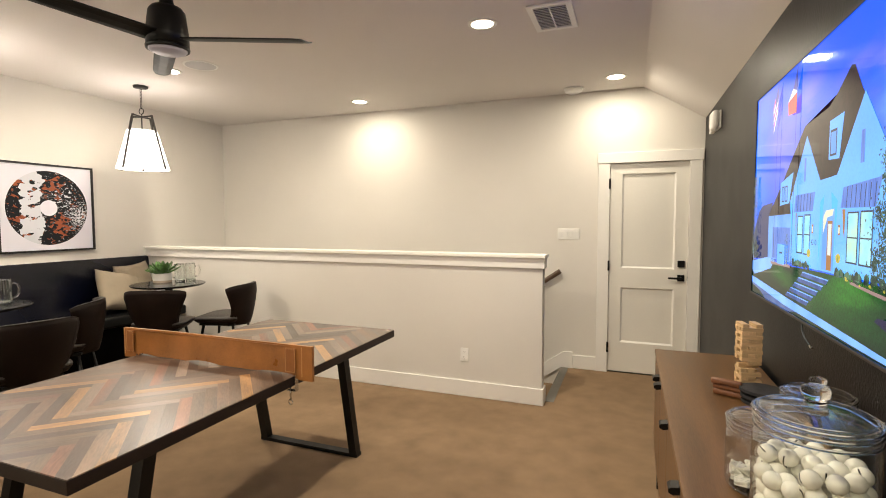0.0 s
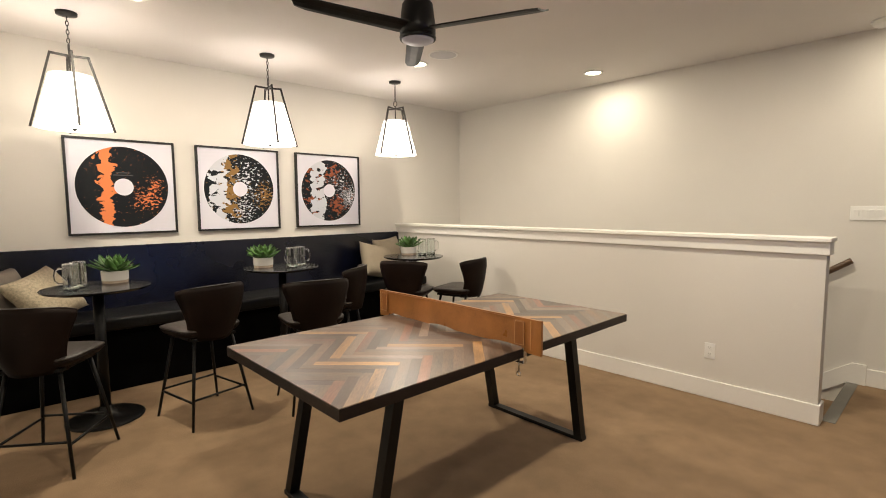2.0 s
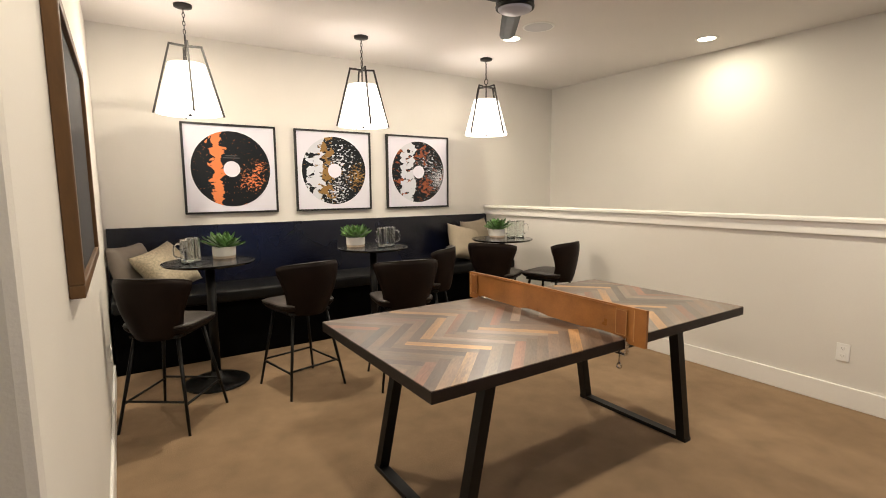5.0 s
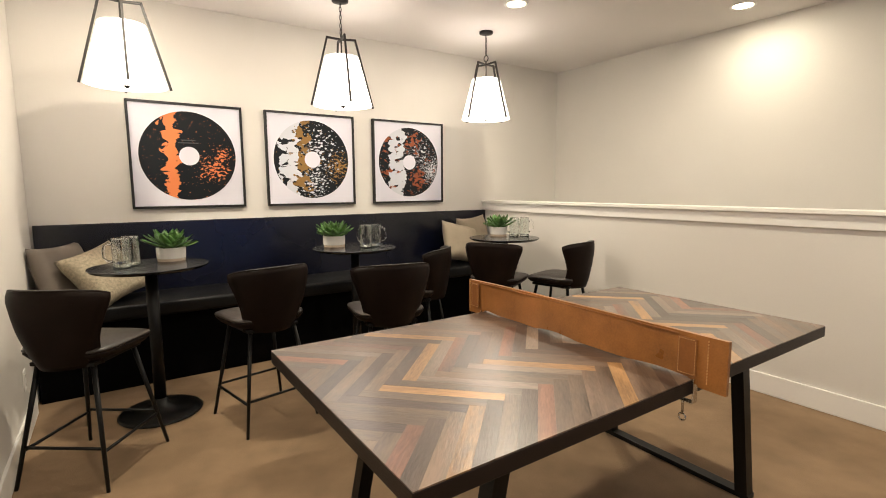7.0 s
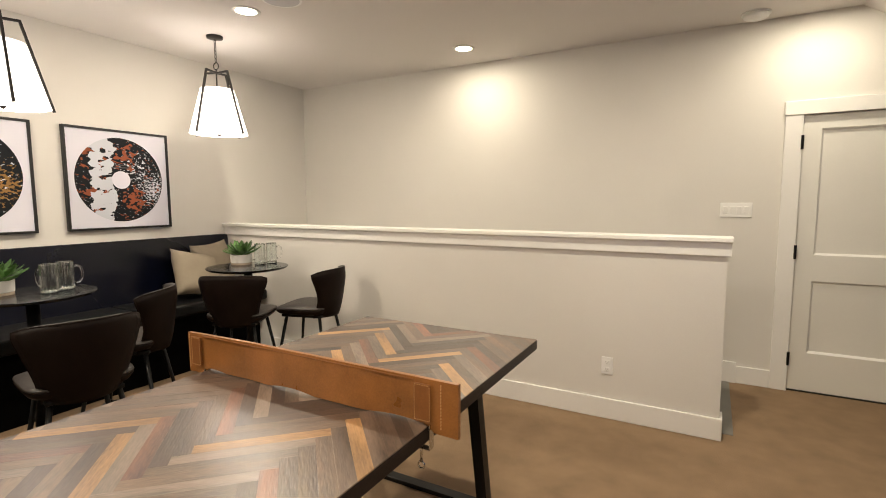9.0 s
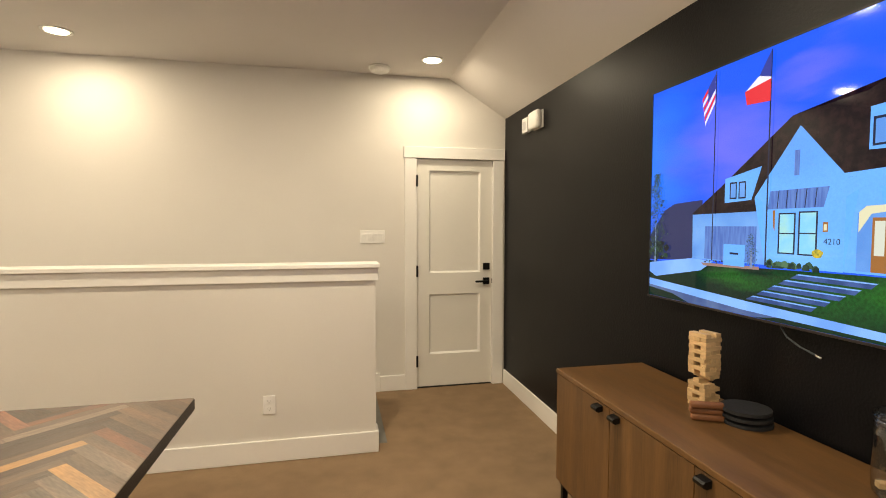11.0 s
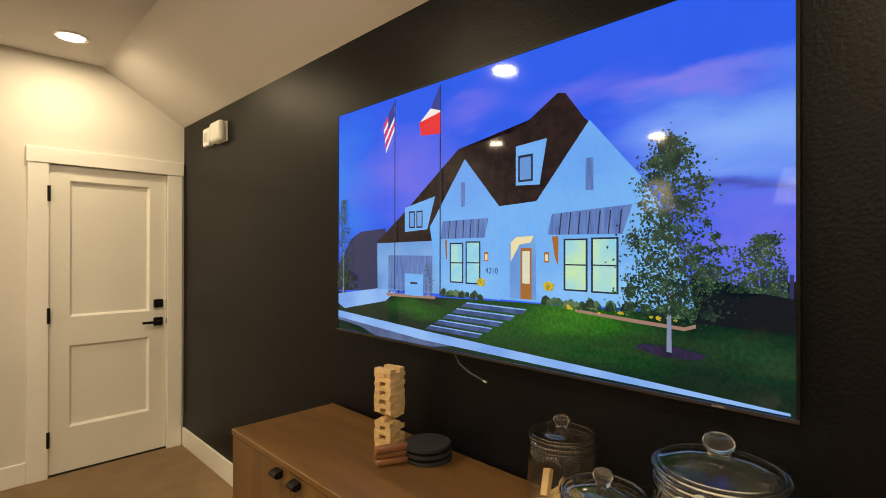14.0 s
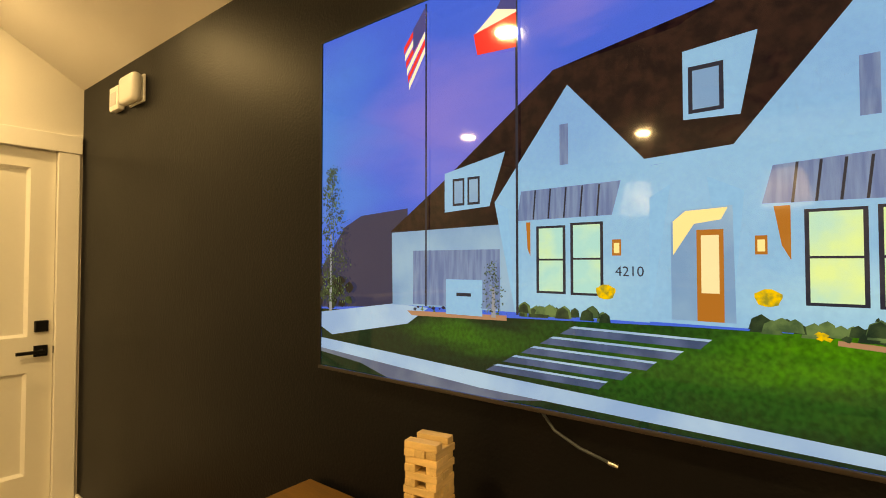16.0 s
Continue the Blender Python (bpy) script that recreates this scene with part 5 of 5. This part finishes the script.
tv = thing("television", "large flat wall-mounted television showing a white house at dusk", "television")
part("back_shell", boxes((TVX + 0.006, EAST - 0.0005, TVY0 + 0.03, TVY1 - 0.03, TVZ0 + 0.03, TVZ1 - 0.03)), BLACK, tv)
part("panel", boxes((TVX, TVX + 0.022, TVY0, TVY1, TVZ0, TVZ1), bevel=0.002), BLACK, tv)
bz = 0.007
part("bezel", boxes((TVX - 0.005, TVX - 0.0002, TVY0, TVY1, TVZ0, TVZ0 + bz), (TVX - 0.005, TVX - 0.0002, TVY0, TVY1, TVZ1 - bz, TVZ1), (TVX - 0.005, TVX - 0.0002, TVY0, TVY0 + bz, TVZ0 + bz, TVZ1 - bz), (TVX - 0.005, TVX - 0.0002, TVY1 - bz, TVY1, TVZ0 + bz, TVZ1 - bz)), BLACK, tv, "thin dark bezel")
part("bottom_trim", boxes((TVX - 0.0085, TVX - 0.0052, TVY0, TVY1, TVZ0 - 0.001, TVZ0 + 0.0075), bevel=0.001), TV_TRIM, tv, "dark brushed metal strip")
part("maker_plate", boxes((TVX - 0.0095, TVX - 0.0087, 1.290, 1.318, TVZ0 + 0.001, TVZ0 + 0.006)), STEEL, tv)
screen = part("screen", boxes((TVX - 0.0012, TVX - 0.0002, TVY0 + bz, TVY1 - bz, TVZ0 + bz, TVZ1 - bz)), S_SKY, tv, "lit screen showing a white house at dusk")
depth_count = [0]


def shown(name, outline, material):
    """One flat patch of the displayed picture; outline in screen widths from the left edge and heights from the bottom."""
    depth_count[0] += 1
    d = TVX - 0.0014 - 0.00003 * depth_count[0]
    lo, hi = 0.0015, 0.9985
    pts = [(2.835 - 1.675 * min(hi, max(lo, u)), 1.128 + 0.945 * min(0.9975, max(0.0025, v))) for u, v in outline]
    bm = bmesh.new()
    bm.faces.new([bm.verts.new((d, y, z)) for y, z in pts])
    bmesh.ops.triangulate(bm, faces=bm.faces)
    bmesh.ops.recalc_face_normals(bm, faces=bm.faces)
    for f in bm.faces:
        if f.normal.x > 0:
            f.normal_flip()
    return part(name, bm, material, screen)


def rect(u0, u1, v0, v1):
    return [(u0, v0), (u1, v0), (u1, v1), (u0, v1)]


shown("far_house", [(0.0, 0.30), (0.06, 0.42), (0.10, 0.45), (0.20, 0.46), (0.20, 0.20), (0.0, 0.18)], S_HAZE)
shown("hedge", [(0.86, 0.20), (0.88, 0.31), (0.91, 0.26), (0.95, 0.28), (1.0, 0.30), (1.0, 0.16), (0.86, 0.16)], S_DARK)
shown("lawn", [(0.0, 0.0), (1.0, 0.0), (1.0, 0.215), (0.88, 0.205), (0.58, 0.20), (0.0, 0.175)], S_GRASS)
shown("driveway", [(0.0, 0.12), (0.03, 0.10), (0.20, 0.155), (0.24, 0.20), (0.17, 0.205), (0.0, 0.165)], S_WALK)
shown("road", [(0.0, 0.0), (0.55, 0.0), (0.40, 0.03), (0.20, 0.055), (0.0, 0.06)], S_ROAD)
shown("lawn", [(0.0, 0.0), (0.16, 0.0), (0.10, 0.03), (0.0, 0.045)], S_GRASS)
shown("lawn", [(0.36, 0.0), (0.95, 0.0), (0.72, 0.012), (0.46, 0.03)], S_GRASS)
shown("sidewalk", [(0.0, 0.087), (0.361, 0.056), (0.728, 0.032), (0.993, 0.012), (0.993, 0.006), (0.71, 0.010), (0.328, 0.022), (0.0, 0.056)], S_WALK)
for k in range(5):
    v = 0.066 + 0.025 * k
    a = 0.338 + 0.026 * k
    shown("step_tread", [(a, v), (a + 0.150, v - 0.004), (a + 0.158, v + 0.010), (a + 0.012, v + 0.013)], S_STEP)
    shown("step_riser", [(a + 0.012, v + 0.0135), (a + 0.158, v + 0.0105), (a + 0.161, v + 0.0145), (a + 0.018, v + 0.018)], S_WALK)
shown("house_roof", [(0.165, 0.400), (0.257, 0.507), (0.435, 0.731), (0.573, 0.753), (0.607, 0.780), (0.666, 0.842), (0.681, 0.836), (0.715, 0.752), (0.725, 0.735), (0.76, 0.66), (0.70, 0.50), (0.36, 0.395)], S_ROOF)
shown("garage", [(0.168, 0.397), (0.368, 0.404), (0.390, 0.205), (0.170, 0.203)], S_SHADE)
shown("garage_door", rect(0.211, 0.360, 0.208, 0.347), S_AWN)
shown("entry_wall", [(0.543, 0.500), (0.630, 0.510), (0.640, 0.205), (0.540, 0.205)], S_WHITE)
shown("entry_eave", [(0.535, 0.500), (0.632, 0.508), (0.632, 0.522), (0.535, 0.514)], S_WHITE)
shown("left_gable", [(0.352, 0.455), (0.453, 0.692), (0.566, 0.462), (0.545, 0.440), (0.544, 0.203), (0.382, 0.204), (0.372, 0.440)], S_WHITE)
shown("right_gable", [(0.600, 0.470), (0.725, 0.742), (0.812, 0.557), (0.850, 0.450), (0.885, 0.215), (0.620, 0.205), (0.632, 0.440)], S_WHITE)
shown("left_dormer", [(0.270, 0.538), (0.368, 0.571), (0.344, 0.448), (0.270, 0.441)], S_WHITE)
shown("right_dormer", [(0.579, 0.703), (0.645, 0.712), (0.630, 0.572), (0.579, 0.577)], S_WHITE)
shown("dormer_frame", rect(0.584, 0.616, 0.586, 0.672), S_LINE)
shown("dormer_window", rect(0.588, 0.612, 0.593, 0.664), S_SHADE)
for u in (0.284, 0.309):
    shown("dormer_frame", rect(u, u + 0.020, 0.455, 0.522), S_LINE)
    shown("dormer_window", rect(u + 0.003, u + 0.017, 0.461, 0.516), S_SHADE)
shown("gable_vent", rect(0.443, 0.454, 0.523, 0.610), S_AWN)
shown("gable_vent", rect(0.718, 0.732, 0.540, 0.633), S_AWN)
shown("awning", [(0.391, 0.475), (0.515, 0.478), (0.505, 0.411), (0.385, 0.409)], S_AWN)
shown("awning", [(0.655, 0.478), (0.796, 0.492), (0.780, 0.412), (0.646, 0.415)], S_AWN)
for k in range(1, 8):
    u = 0.651 + 0.0175 * k
    shown("awning_seam", [(u, 0.414), (u + 0.0022, 0.414), (u + 0.0062, 0.480), (u + 0.004, 0.480)], S_LINE)
for k in range(1, 6):
    u = 0.387 + 0.020 * k
    shown("awning_seam", [(u, 0.411), (u + 0.002, 0.411), (u + 0.005, 0.475), (u + 0.003, 0.475)], S_LINE)
shown("bracket", [(0.398, 0.405), (0.404, 0.405), (0.404, 0.330), (0.400, 0.345)], S_DOOR)
shown("bracket", [(0.655, 0.410), (0.668, 0.410), (0.668, 0.320), (0.661, 0.345)], S_DOOR)
for u0, u1, v0, v1 in ((0.412, 0.450, 0.250, 0.395), (0.456, 0.495, 0.249, 0.399), (0.678, 0.722, 0.248, 0.402), (0.728, 0.774, 0.247, 0.404)):
    shown("window_frame", rect(u0, u1, v0, v1), S_LINE)
    mid = (v0 + v1) / 2
    for a, b in ((v0 + 0.005, mid - 0.002), (mid + 0.002, v1 - 0.005)):
        shown("window_pane", rect(u0 + 0.0035, u1 - 0.0035, a, b), S_WIN)
shown("porch_opening", [(0.566, 0.212), (0.566, 0.390), (0.578, 0.412), (0.622, 0.416), (0.624, 0.212)], S_SHADE)
shown("porch_glow", [(0.568, 0.330), (0.568, 0.392), (0.580, 0.410), (0.618, 0.413), (0.612, 0.392), (0.588, 0.386)], S_WARM)
shown("front_door", rect(0.590, 0.614, 0.212, 0.375), S_DOOR)
shown("door_pane", rect(0.594, 0.610, 0.262, 0.365), S_PANE)
for u in (0.505, 0.640):
    shown("wall_lantern", rect(u, u + 0.010, 0.330, 0.362), S_DOOR)
    shown("wall_lantern_glass", rect(u + 0.002, u + 0.008, 0.335, 0.355), S_WARM)
digits = bpy.data.curves.new("house_number", "FONT")
digits.body, digits.size, digits.align_x = "4210", 0.026, "CENTER"
digits_ob = bpy.data.objects.new("house_number", digits)
bm = bmesh.new()
bm.from_mesh(bpy.data.meshes.new_from_object(digits_ob))
bpy.data.objects.remove(digits_ob)
bm.transform(pose(TVX - 0.0058, 2.835 - 1.675 * 0.524, 1.128 + 0.945 * 0.290, 90, 0, -90))
part("house_number", bm, S_LINE, screen)
shown("planting_bed", [(0.20, 0.190), (0.37, 0.196), (0.37, 0.184), (0.21, 0.178)], S_EDGE)
shown("planting_bed", [(0.70, 0.196), (0.800, 0.184), (0.870, 0.176), (0.885, 0.186), (0.885, 0.176), (0.87, 0.167), (0.80, 0.174), (0.70, 0.188)], S_EDGE)
for k in range(7):
    shown("fence_board", rect(0.955 + 0.0062 * k, 0.9595 + 0.0062 * k, 0.215, 0.315 + 0.002 * (k % 2)), S_HAZE)
rng = random.Random(8)
for k in range(80):
    u = rng.uniform(0.385, 0.50) if k % 3 == 0 else rng.uniform(0.635, 0.885)
    s = rng.uniform(0.004, 0.010)
    v = 0.207 + rng.uniform(-0.004, 0.008)
    shown("shrub", [(u - s, v - 0.008), (u + s, v - 0.008), (u + s * 0.8, v + s), (u + s * 0.1, v + s * 1.9), (u - s * 0.7, v + s * 1.1)], S_LEAF if k % 2 else S_LEAF_LIT)
for u in (0.498, 0.650):
    shown("flower_bush", [(u + 0.011 * math.cos(a) * (1 + 0.15 * math.sin(5 * a)), 0.258 + 0.015 * math.sin(a)) for a in [2 * math.pi * i / 14 for i in range(14)]], S_FLOWER)
for k in range(46):
    u = rng.uniform(0.205, 0.36) if k % 2 else rng.uniform(0.66, 0.87)
    v = 0.196 - 0.06 * max(0.0, u - 0.70) + rng.uniform(-0.003, 0.008)
    s = rng.uniform(0.002, 0.005)
    shown("flower", [(u - s, v), (u + s * 0.4, v - s), (u + s, v + s * 0.6), (u, v + s * 1.4)], (S_FLOWER, S_LEAF_LIT, S_LEAF, S_MULCH)[k % 4])
for k in range(26):
    u, v = rng.uniform(0.0, 0.075), rng.uniform(0.185, 0.27)
    s = rng.uniform(0.006, 0.014)
    shown("street_bush", [(u + s * math.cos(a) * rng.uniform(0.6, 1.1), v + 1.3 * s * math.sin(a) * rng.uniform(0.6, 1.1)) for a in [2 * math.pi * i / 9 for i in range(9)]], S_DARK if k % 3 else S_LEAF)
shown("yard_sign", rect(0.275, 0.335, 0.190, 0.275), S_WHITE)
shown("yard_sign_bar", rect(0.293, 0.317, 0.235, 0.243), S_LINE)
shown("flag_pole", rect(0.2375, 0.2405, 0.205, 0.985), S_LINE)
shown("flag_pole", rect(0.3855, 0.3890, 0.200, 0.985), S_LINE)
for k in range(6):
    o = 0.020 * k
    shown("flag_stripe", [(0.196 + 0.002 * k, 0.890 - o), (0.237, 0.975 - o), (0.237, 0.957 - o), (0.196 + 0.002 * k, 0.872 - o)], S_RED if k % 2 == 0 else S_FWHITE)
shown("flag_blue", [(0.214, 0.930), (0.237, 0.977), (0.237, 0.915), (0.214, 0.868)], S_FBLUE)
shown("flag_blue", [(0.358, 0.905), (0.387, 0.985), (0.387, 0.888)], S_FBLUE)
shown("flag_white", [(0.324, 0.862), (0.358, 0.905), (0.387, 0.888), (0.387, 0.876), (0.345, 0.862)], S_FWHITE)
shown("flag_red", [(0.322, 0.862), (0.387, 0.882), (0.387, 0.802), (0.328, 0.810)], S_RED)


def screen_tree(u, top, low, half, trunk_v, count, seed, name):
    """A displayed tree: trunk and a ragged crown of many small leaf patches, as two patches of the picture."""
    r = random.Random(seed)
    if name != "far_tree":
        shown(name + "_trunk", [(u - 0.003, trunk_v), (u + 0.004, trunk_v), (u + 0.002, (top + low) / 2), (u - 0.001, (top + low) / 2)], S_TRUNK)
    clumps = []
    for k in range(90):
        h = r.random() ** 1.15
        reach = half * (0.12 + 0.88 * math.sin(math.pi * (0.22 + 0.5 * (1 - h))) * (1 - h) ** 0.45)
        clumps.append((u + reach * r.uniform(-1, 1), low + (top - low) * h, half * r.uniform(0.04, 0.13)))
    for material, n in ((S_LEAF, count), (S_LEAF_LIT, count // 3)):
        depth_count[0] += 1
        d = TVX - 0.0014 - 0.00003 * depth_count[0]
        bm = bmesh.new()
        for k in range(n):
            cu, cv, cr = r.choice(clumps)
            uu, vv = cu + r.gauss(0, cr), cv + 1.3 * r.gauss(0, cr)
            if k % 2:
                h = r.random() ** 1.2
                uu, vv = u + half * (0.18 + 0.8 * (1 - h) ** 0.7) * r.gauss(0, 0.45), low + (top - low) * h
            s = r.uniform(0.0013, 0.0034) * (half / 0.08) ** 0.5
            y, z = 2.835 - 1.675 * uu, 1.128 + 0.945 * vv
            if not (TVY0 + 0.02 < y < TVY1 - 0.02):
                continue
            a = r.uniform(0, 6.3)
            bm.faces.new([bm.verts.new((d - 0.0000001 * k, y + 1.675 * s * q * math.cos(a + w), z + 1.675 * s * q * math.sin(a + w))) for w, q in ((0, 1), (1.3, 0.5), (2.5, 0.9), (3.9, 0.5), (5.0, 0.8))])
        for f in bm.faces:
            if f.normal.x > 0:
                f.normal_flip()
        part(name + "_crown", bm, material, screen)


shown("mulch_ring", [(0.80, 0.110), (0.84, 0.095), (0.89, 0.100), (0.90, 0.115), (0.86, 0.125), (0.81, 0.122)], S_MULCH)
screen_tree(0.850, 0.655, 0.205, 0.080, 0.110, 5200, 4, "lawn_tree")
screen_tree(0.965, 0.400, 0.215, 0.050, 0.200, 1900, 5, "far_tree")
screen_tree(0.905, 0.330, 0.205, 0.040, 0.200, 420, 6, "far_tree")
screen_tree(0.030, 0.600, 0.200, 0.050, 0.170, 1500, 7, "street_tree")
shown("hedge", [(0.885, 0.190), (0.893, 0.240), (0.915, 0.268), (0.94, 0.255), (0.965, 0.270), (1.0, 0.262), (1.0, 0.185)], S_DARK)
screen_tree(0.352, 0.320, 0.200, 0.020, 0.190, 200, 9, "slim_tree")

cable = tagged(part("loose_cable", tube([(0.672, 2.160, 1.150), (0.664, 2.145, 1.112), (0.655, 2.115, 1.085), (0.650, 2.062, 1.064), (0.650, 2.005, 1.050)], 0.003, 8), CABLE, smooth=True), "thin grey cable hanging below the television", "cable")
part("plug", tube([(0.650, 2.004, 1.0499), (0.650, 1.985, 1.046)], 0.0045, 8), STEEL, cable)


# ---- wall fittings ----
def outlet(name, m, label):
    o = thing(name, label, "outlet", group="wall outlets")
    part("plate", boxes((-0.036, 0.036, -0.006, -0.0005, -0.058, 0.058), bevel=0.003), WHITE_PLASTIC, o)
    for z in (-0.024, 0.024):
        q = part("socket", boxes((-0.017, 0.017, -0.0085, -0.0062, z - 0.014, z + 0.014), bevel=0.0018), WHITE_PLASTIC, o)
        part("slots", boxes((-0.008, -0.006, -0.0092, -0.0086, z - 0.002, z + 0.008), (0.006, 0.008, -0.0092, -0.0086, z - 0.002, z + 0.008), (-0.002, 0.002, -0.0092, -0.0086, z - 0.009, z - 0.005)), SLOT_SHADE, q)
    o.matrix_basis = m
    return o


outlet("wall_outlet", pose(-1.233, HALF_Y, 0.355), "white double wall outlet on the half wall")
outlet("wall_outlet", pose(-4.10, SOUTH, 0.30, 0, 0, 180), "white double wall outlet above the baseboard")

sw = thing("light_switch", "white four-gang wall switch plate", "light switch", (-0.516, NORTH, 1.354))
part("plate", boxes((-0.106, 0.106, -0.007, -0.0005, -0.055, 0.055), bevel=0.003), WHITE_PLASTIC, sw)
for k in range(4):
    x = -0.069 + 0.046 * k
    part("surround", boxes((x - 0.0180, x + 0.0180, -0.0082, -0.0072, -0.0355, 0.0355)), WHITE_PLASTIC, sw)
    r = part("rocker", boxes((-0.0150, 0.0150, -0.0052, 0.0, -0.028, 0.028), bevel=0.0015), WHITE_PLASTIC, sw)
    r.matrix_basis = pose(x, -0.0084, 0, 6)

al = thing("door_chime", "white rounded wall chime box on the dark wall", "chime", (EAST, 4.255, 2.245))
part("back_plate", boxes((-0.012, -0.0005, -0.085, 0.085, -0.065, 0.065), bevel=0.004), WHITE_PLASTIC, al)
part("cover", boxes((-0.062, -0.0122, -0.088, 0.088, -0.068, 0.068), bevel=0.022), WHITE_PLASTIC, al, smooth=True)
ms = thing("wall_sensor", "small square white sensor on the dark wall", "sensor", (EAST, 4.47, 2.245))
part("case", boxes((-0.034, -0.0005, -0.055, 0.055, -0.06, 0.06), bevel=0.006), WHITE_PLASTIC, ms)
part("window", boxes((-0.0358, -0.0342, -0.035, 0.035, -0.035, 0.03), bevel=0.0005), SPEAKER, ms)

rail = thing("handrail", "dark stained wooden stair handrail on the wall", "handrail")
a, b = Vector((-0.585, NORTH - 0.065, 0.985)), Vector((-2.60, NORTH - 0.065, -0.41))
part("rail", tube([a, b], 0.024, 12), RAIL_WOOD, rail, smooth=True)
for s in (0.08, 0.5, 0.9):
    p = a + (b - a) * s
    part("bracket", tube([p + Vector((0, 0, -0.02)), p + Vector((0, 0.02, -0.06)), p + Vector((0, 0.064, -0.06))], 0.006, 8), BLACK, rail)


# ---- herringbone planks of the table top ----
def clip(poly, axis, value, keep_less):
    out = []
    for k, p in enumerate(poly):
        q = poly[(k + 1) % len(poly)]
        pin, qin = ((p[axis] <= value) == keep_less), ((q[axis] <= value) == keep_less)
        if pin:
            out.append(p)
        if pin != qin:
            s = (value - p[axis]) / (q[axis] - p[axis])
            out.append((p[0] + s * (q[0] - p[0]), p[1] + s * (q[1] - p[1])))
    return out


HONEY = [(-1.737, 1.148, 0), (-1.52, 1.088, 1), (-1.994, 1.244, 1), (-1.737, 1.533, 0), (-1.498, 1.638, 1), (-2.234, 1.352, 0), (-1.737, 2.368, 0), (-1.994, 2.464, 1), (-2.25, 2.56, 0), (-1.489, 2.211, 1), (-1.994, 2.143, 1)]
RUSTY = [(-1.553, 0.935, 1), (-1.48, 1.308, 1), (-1.994, 1.373, 1), (-2.215, 0.905, 0), (-1.994, 1.629, 1), (-1.994, 2.336, 1), (-1.48, 2.464, 1), (-1.94, 2.73, 1), (-1.792, 2.752, 0), (-2.22, 1.16, 0)]
W, N = 0.0454, 8
LONG = W * N
rng = random.Random(21)
c45 = math.sqrt(0.5)
origin = (-1.8813, 1.0354)
for i in range(-40, 60):
    for j in range(-8, 9):
        for kind in (0, 1):
            # stair-stepped herringbone cell: one plank along a, one along b
            a0, b0 = i * W + j * LONG, i * W - j * LONG
            if kind == 0:
                cor = [(a0 + W, b0), (a0 + W + LONG, b0), (a0 + W + LONG, b0 + W), (a0 + W, b0 + W)]
            else:
                cor = [(a0, b0), (a0 + W, b0), (a0 + W, b0 + LONG), (a0, b0 + LONG)]
            g = 0.00012
            cx, cy = sum(p[0] for p in cor) / 4, sum(p[1] for p in cor) / 4
            cor = [(p[0] + (g if p[0] < cx else -g), p[1] + (g if p[1] < cy else -g)) for p in cor]
            poly = [(origin[0] + c45 * (p[0] - p[1]), origin[1] + c45 * (p[0] + p[1])) for p in cor]
            e = 0.0008
            for axis, value, less in ((0, TX0 + e, False), (0, TX1 - e, True), (1, TY0 + e, False), (1, TY1 - e, True)):
                if poly:
                    poly = clip(poly, axis, value, less)
            if len(poly) < 3:
                continue
            area = abs(sum(poly[k][0] * poly[(k + 1) % len(poly)][1] - poly[(k + 1) % len(poly)][0] * poly[k][1] for k in range(len(poly)))) / 2
            if area < 2e-5:
                continue
            mx, my = sum(p[0] for p in poly) / len(poly), sum(p[1] for p in poly) / len(poly)
            turn = 45 if kind == 0 else 135
            back = Matrix.Rotation(radians(-turn), 3, "Z")
            local = [back @ Vector((x - mx, y - my, 0)) for x, y in poly]
            bm = prism([(v.x, v.y) for v in local], (-0.0035, 0.0), "z")
            pick = rng.random()
            material = PLANKS[1] if pick < 0.30 else PLANKS[4] if pick < 0.48 else PLANKS[0]
            lo, hi = (min(p[0] for p in cor), min(p[1] for p in cor)), (max(p[0] for p in cor), max(p[1] for p in cor))
            for spots, wood in ((HONEY, PLANKS[3]), (RUSTY, PLANKS[2])):
                for hx, hy, along in spots:
                    ha, hb = c45 * ((hx - origin[0]) + (hy - origin[1])), c45 * ((hy - origin[1]) - (hx - origin[0]))
                    if along == kind and lo[0] < ha < hi[0] and lo[1] < hb < hi[1]:
                        material = wood
            ob = part("plank", bm, material, slab)
            ob.matrix_basis = pose(mx, my, TZ + rng.uniform(-0.0001, 0.0001), 0, 0, turn)
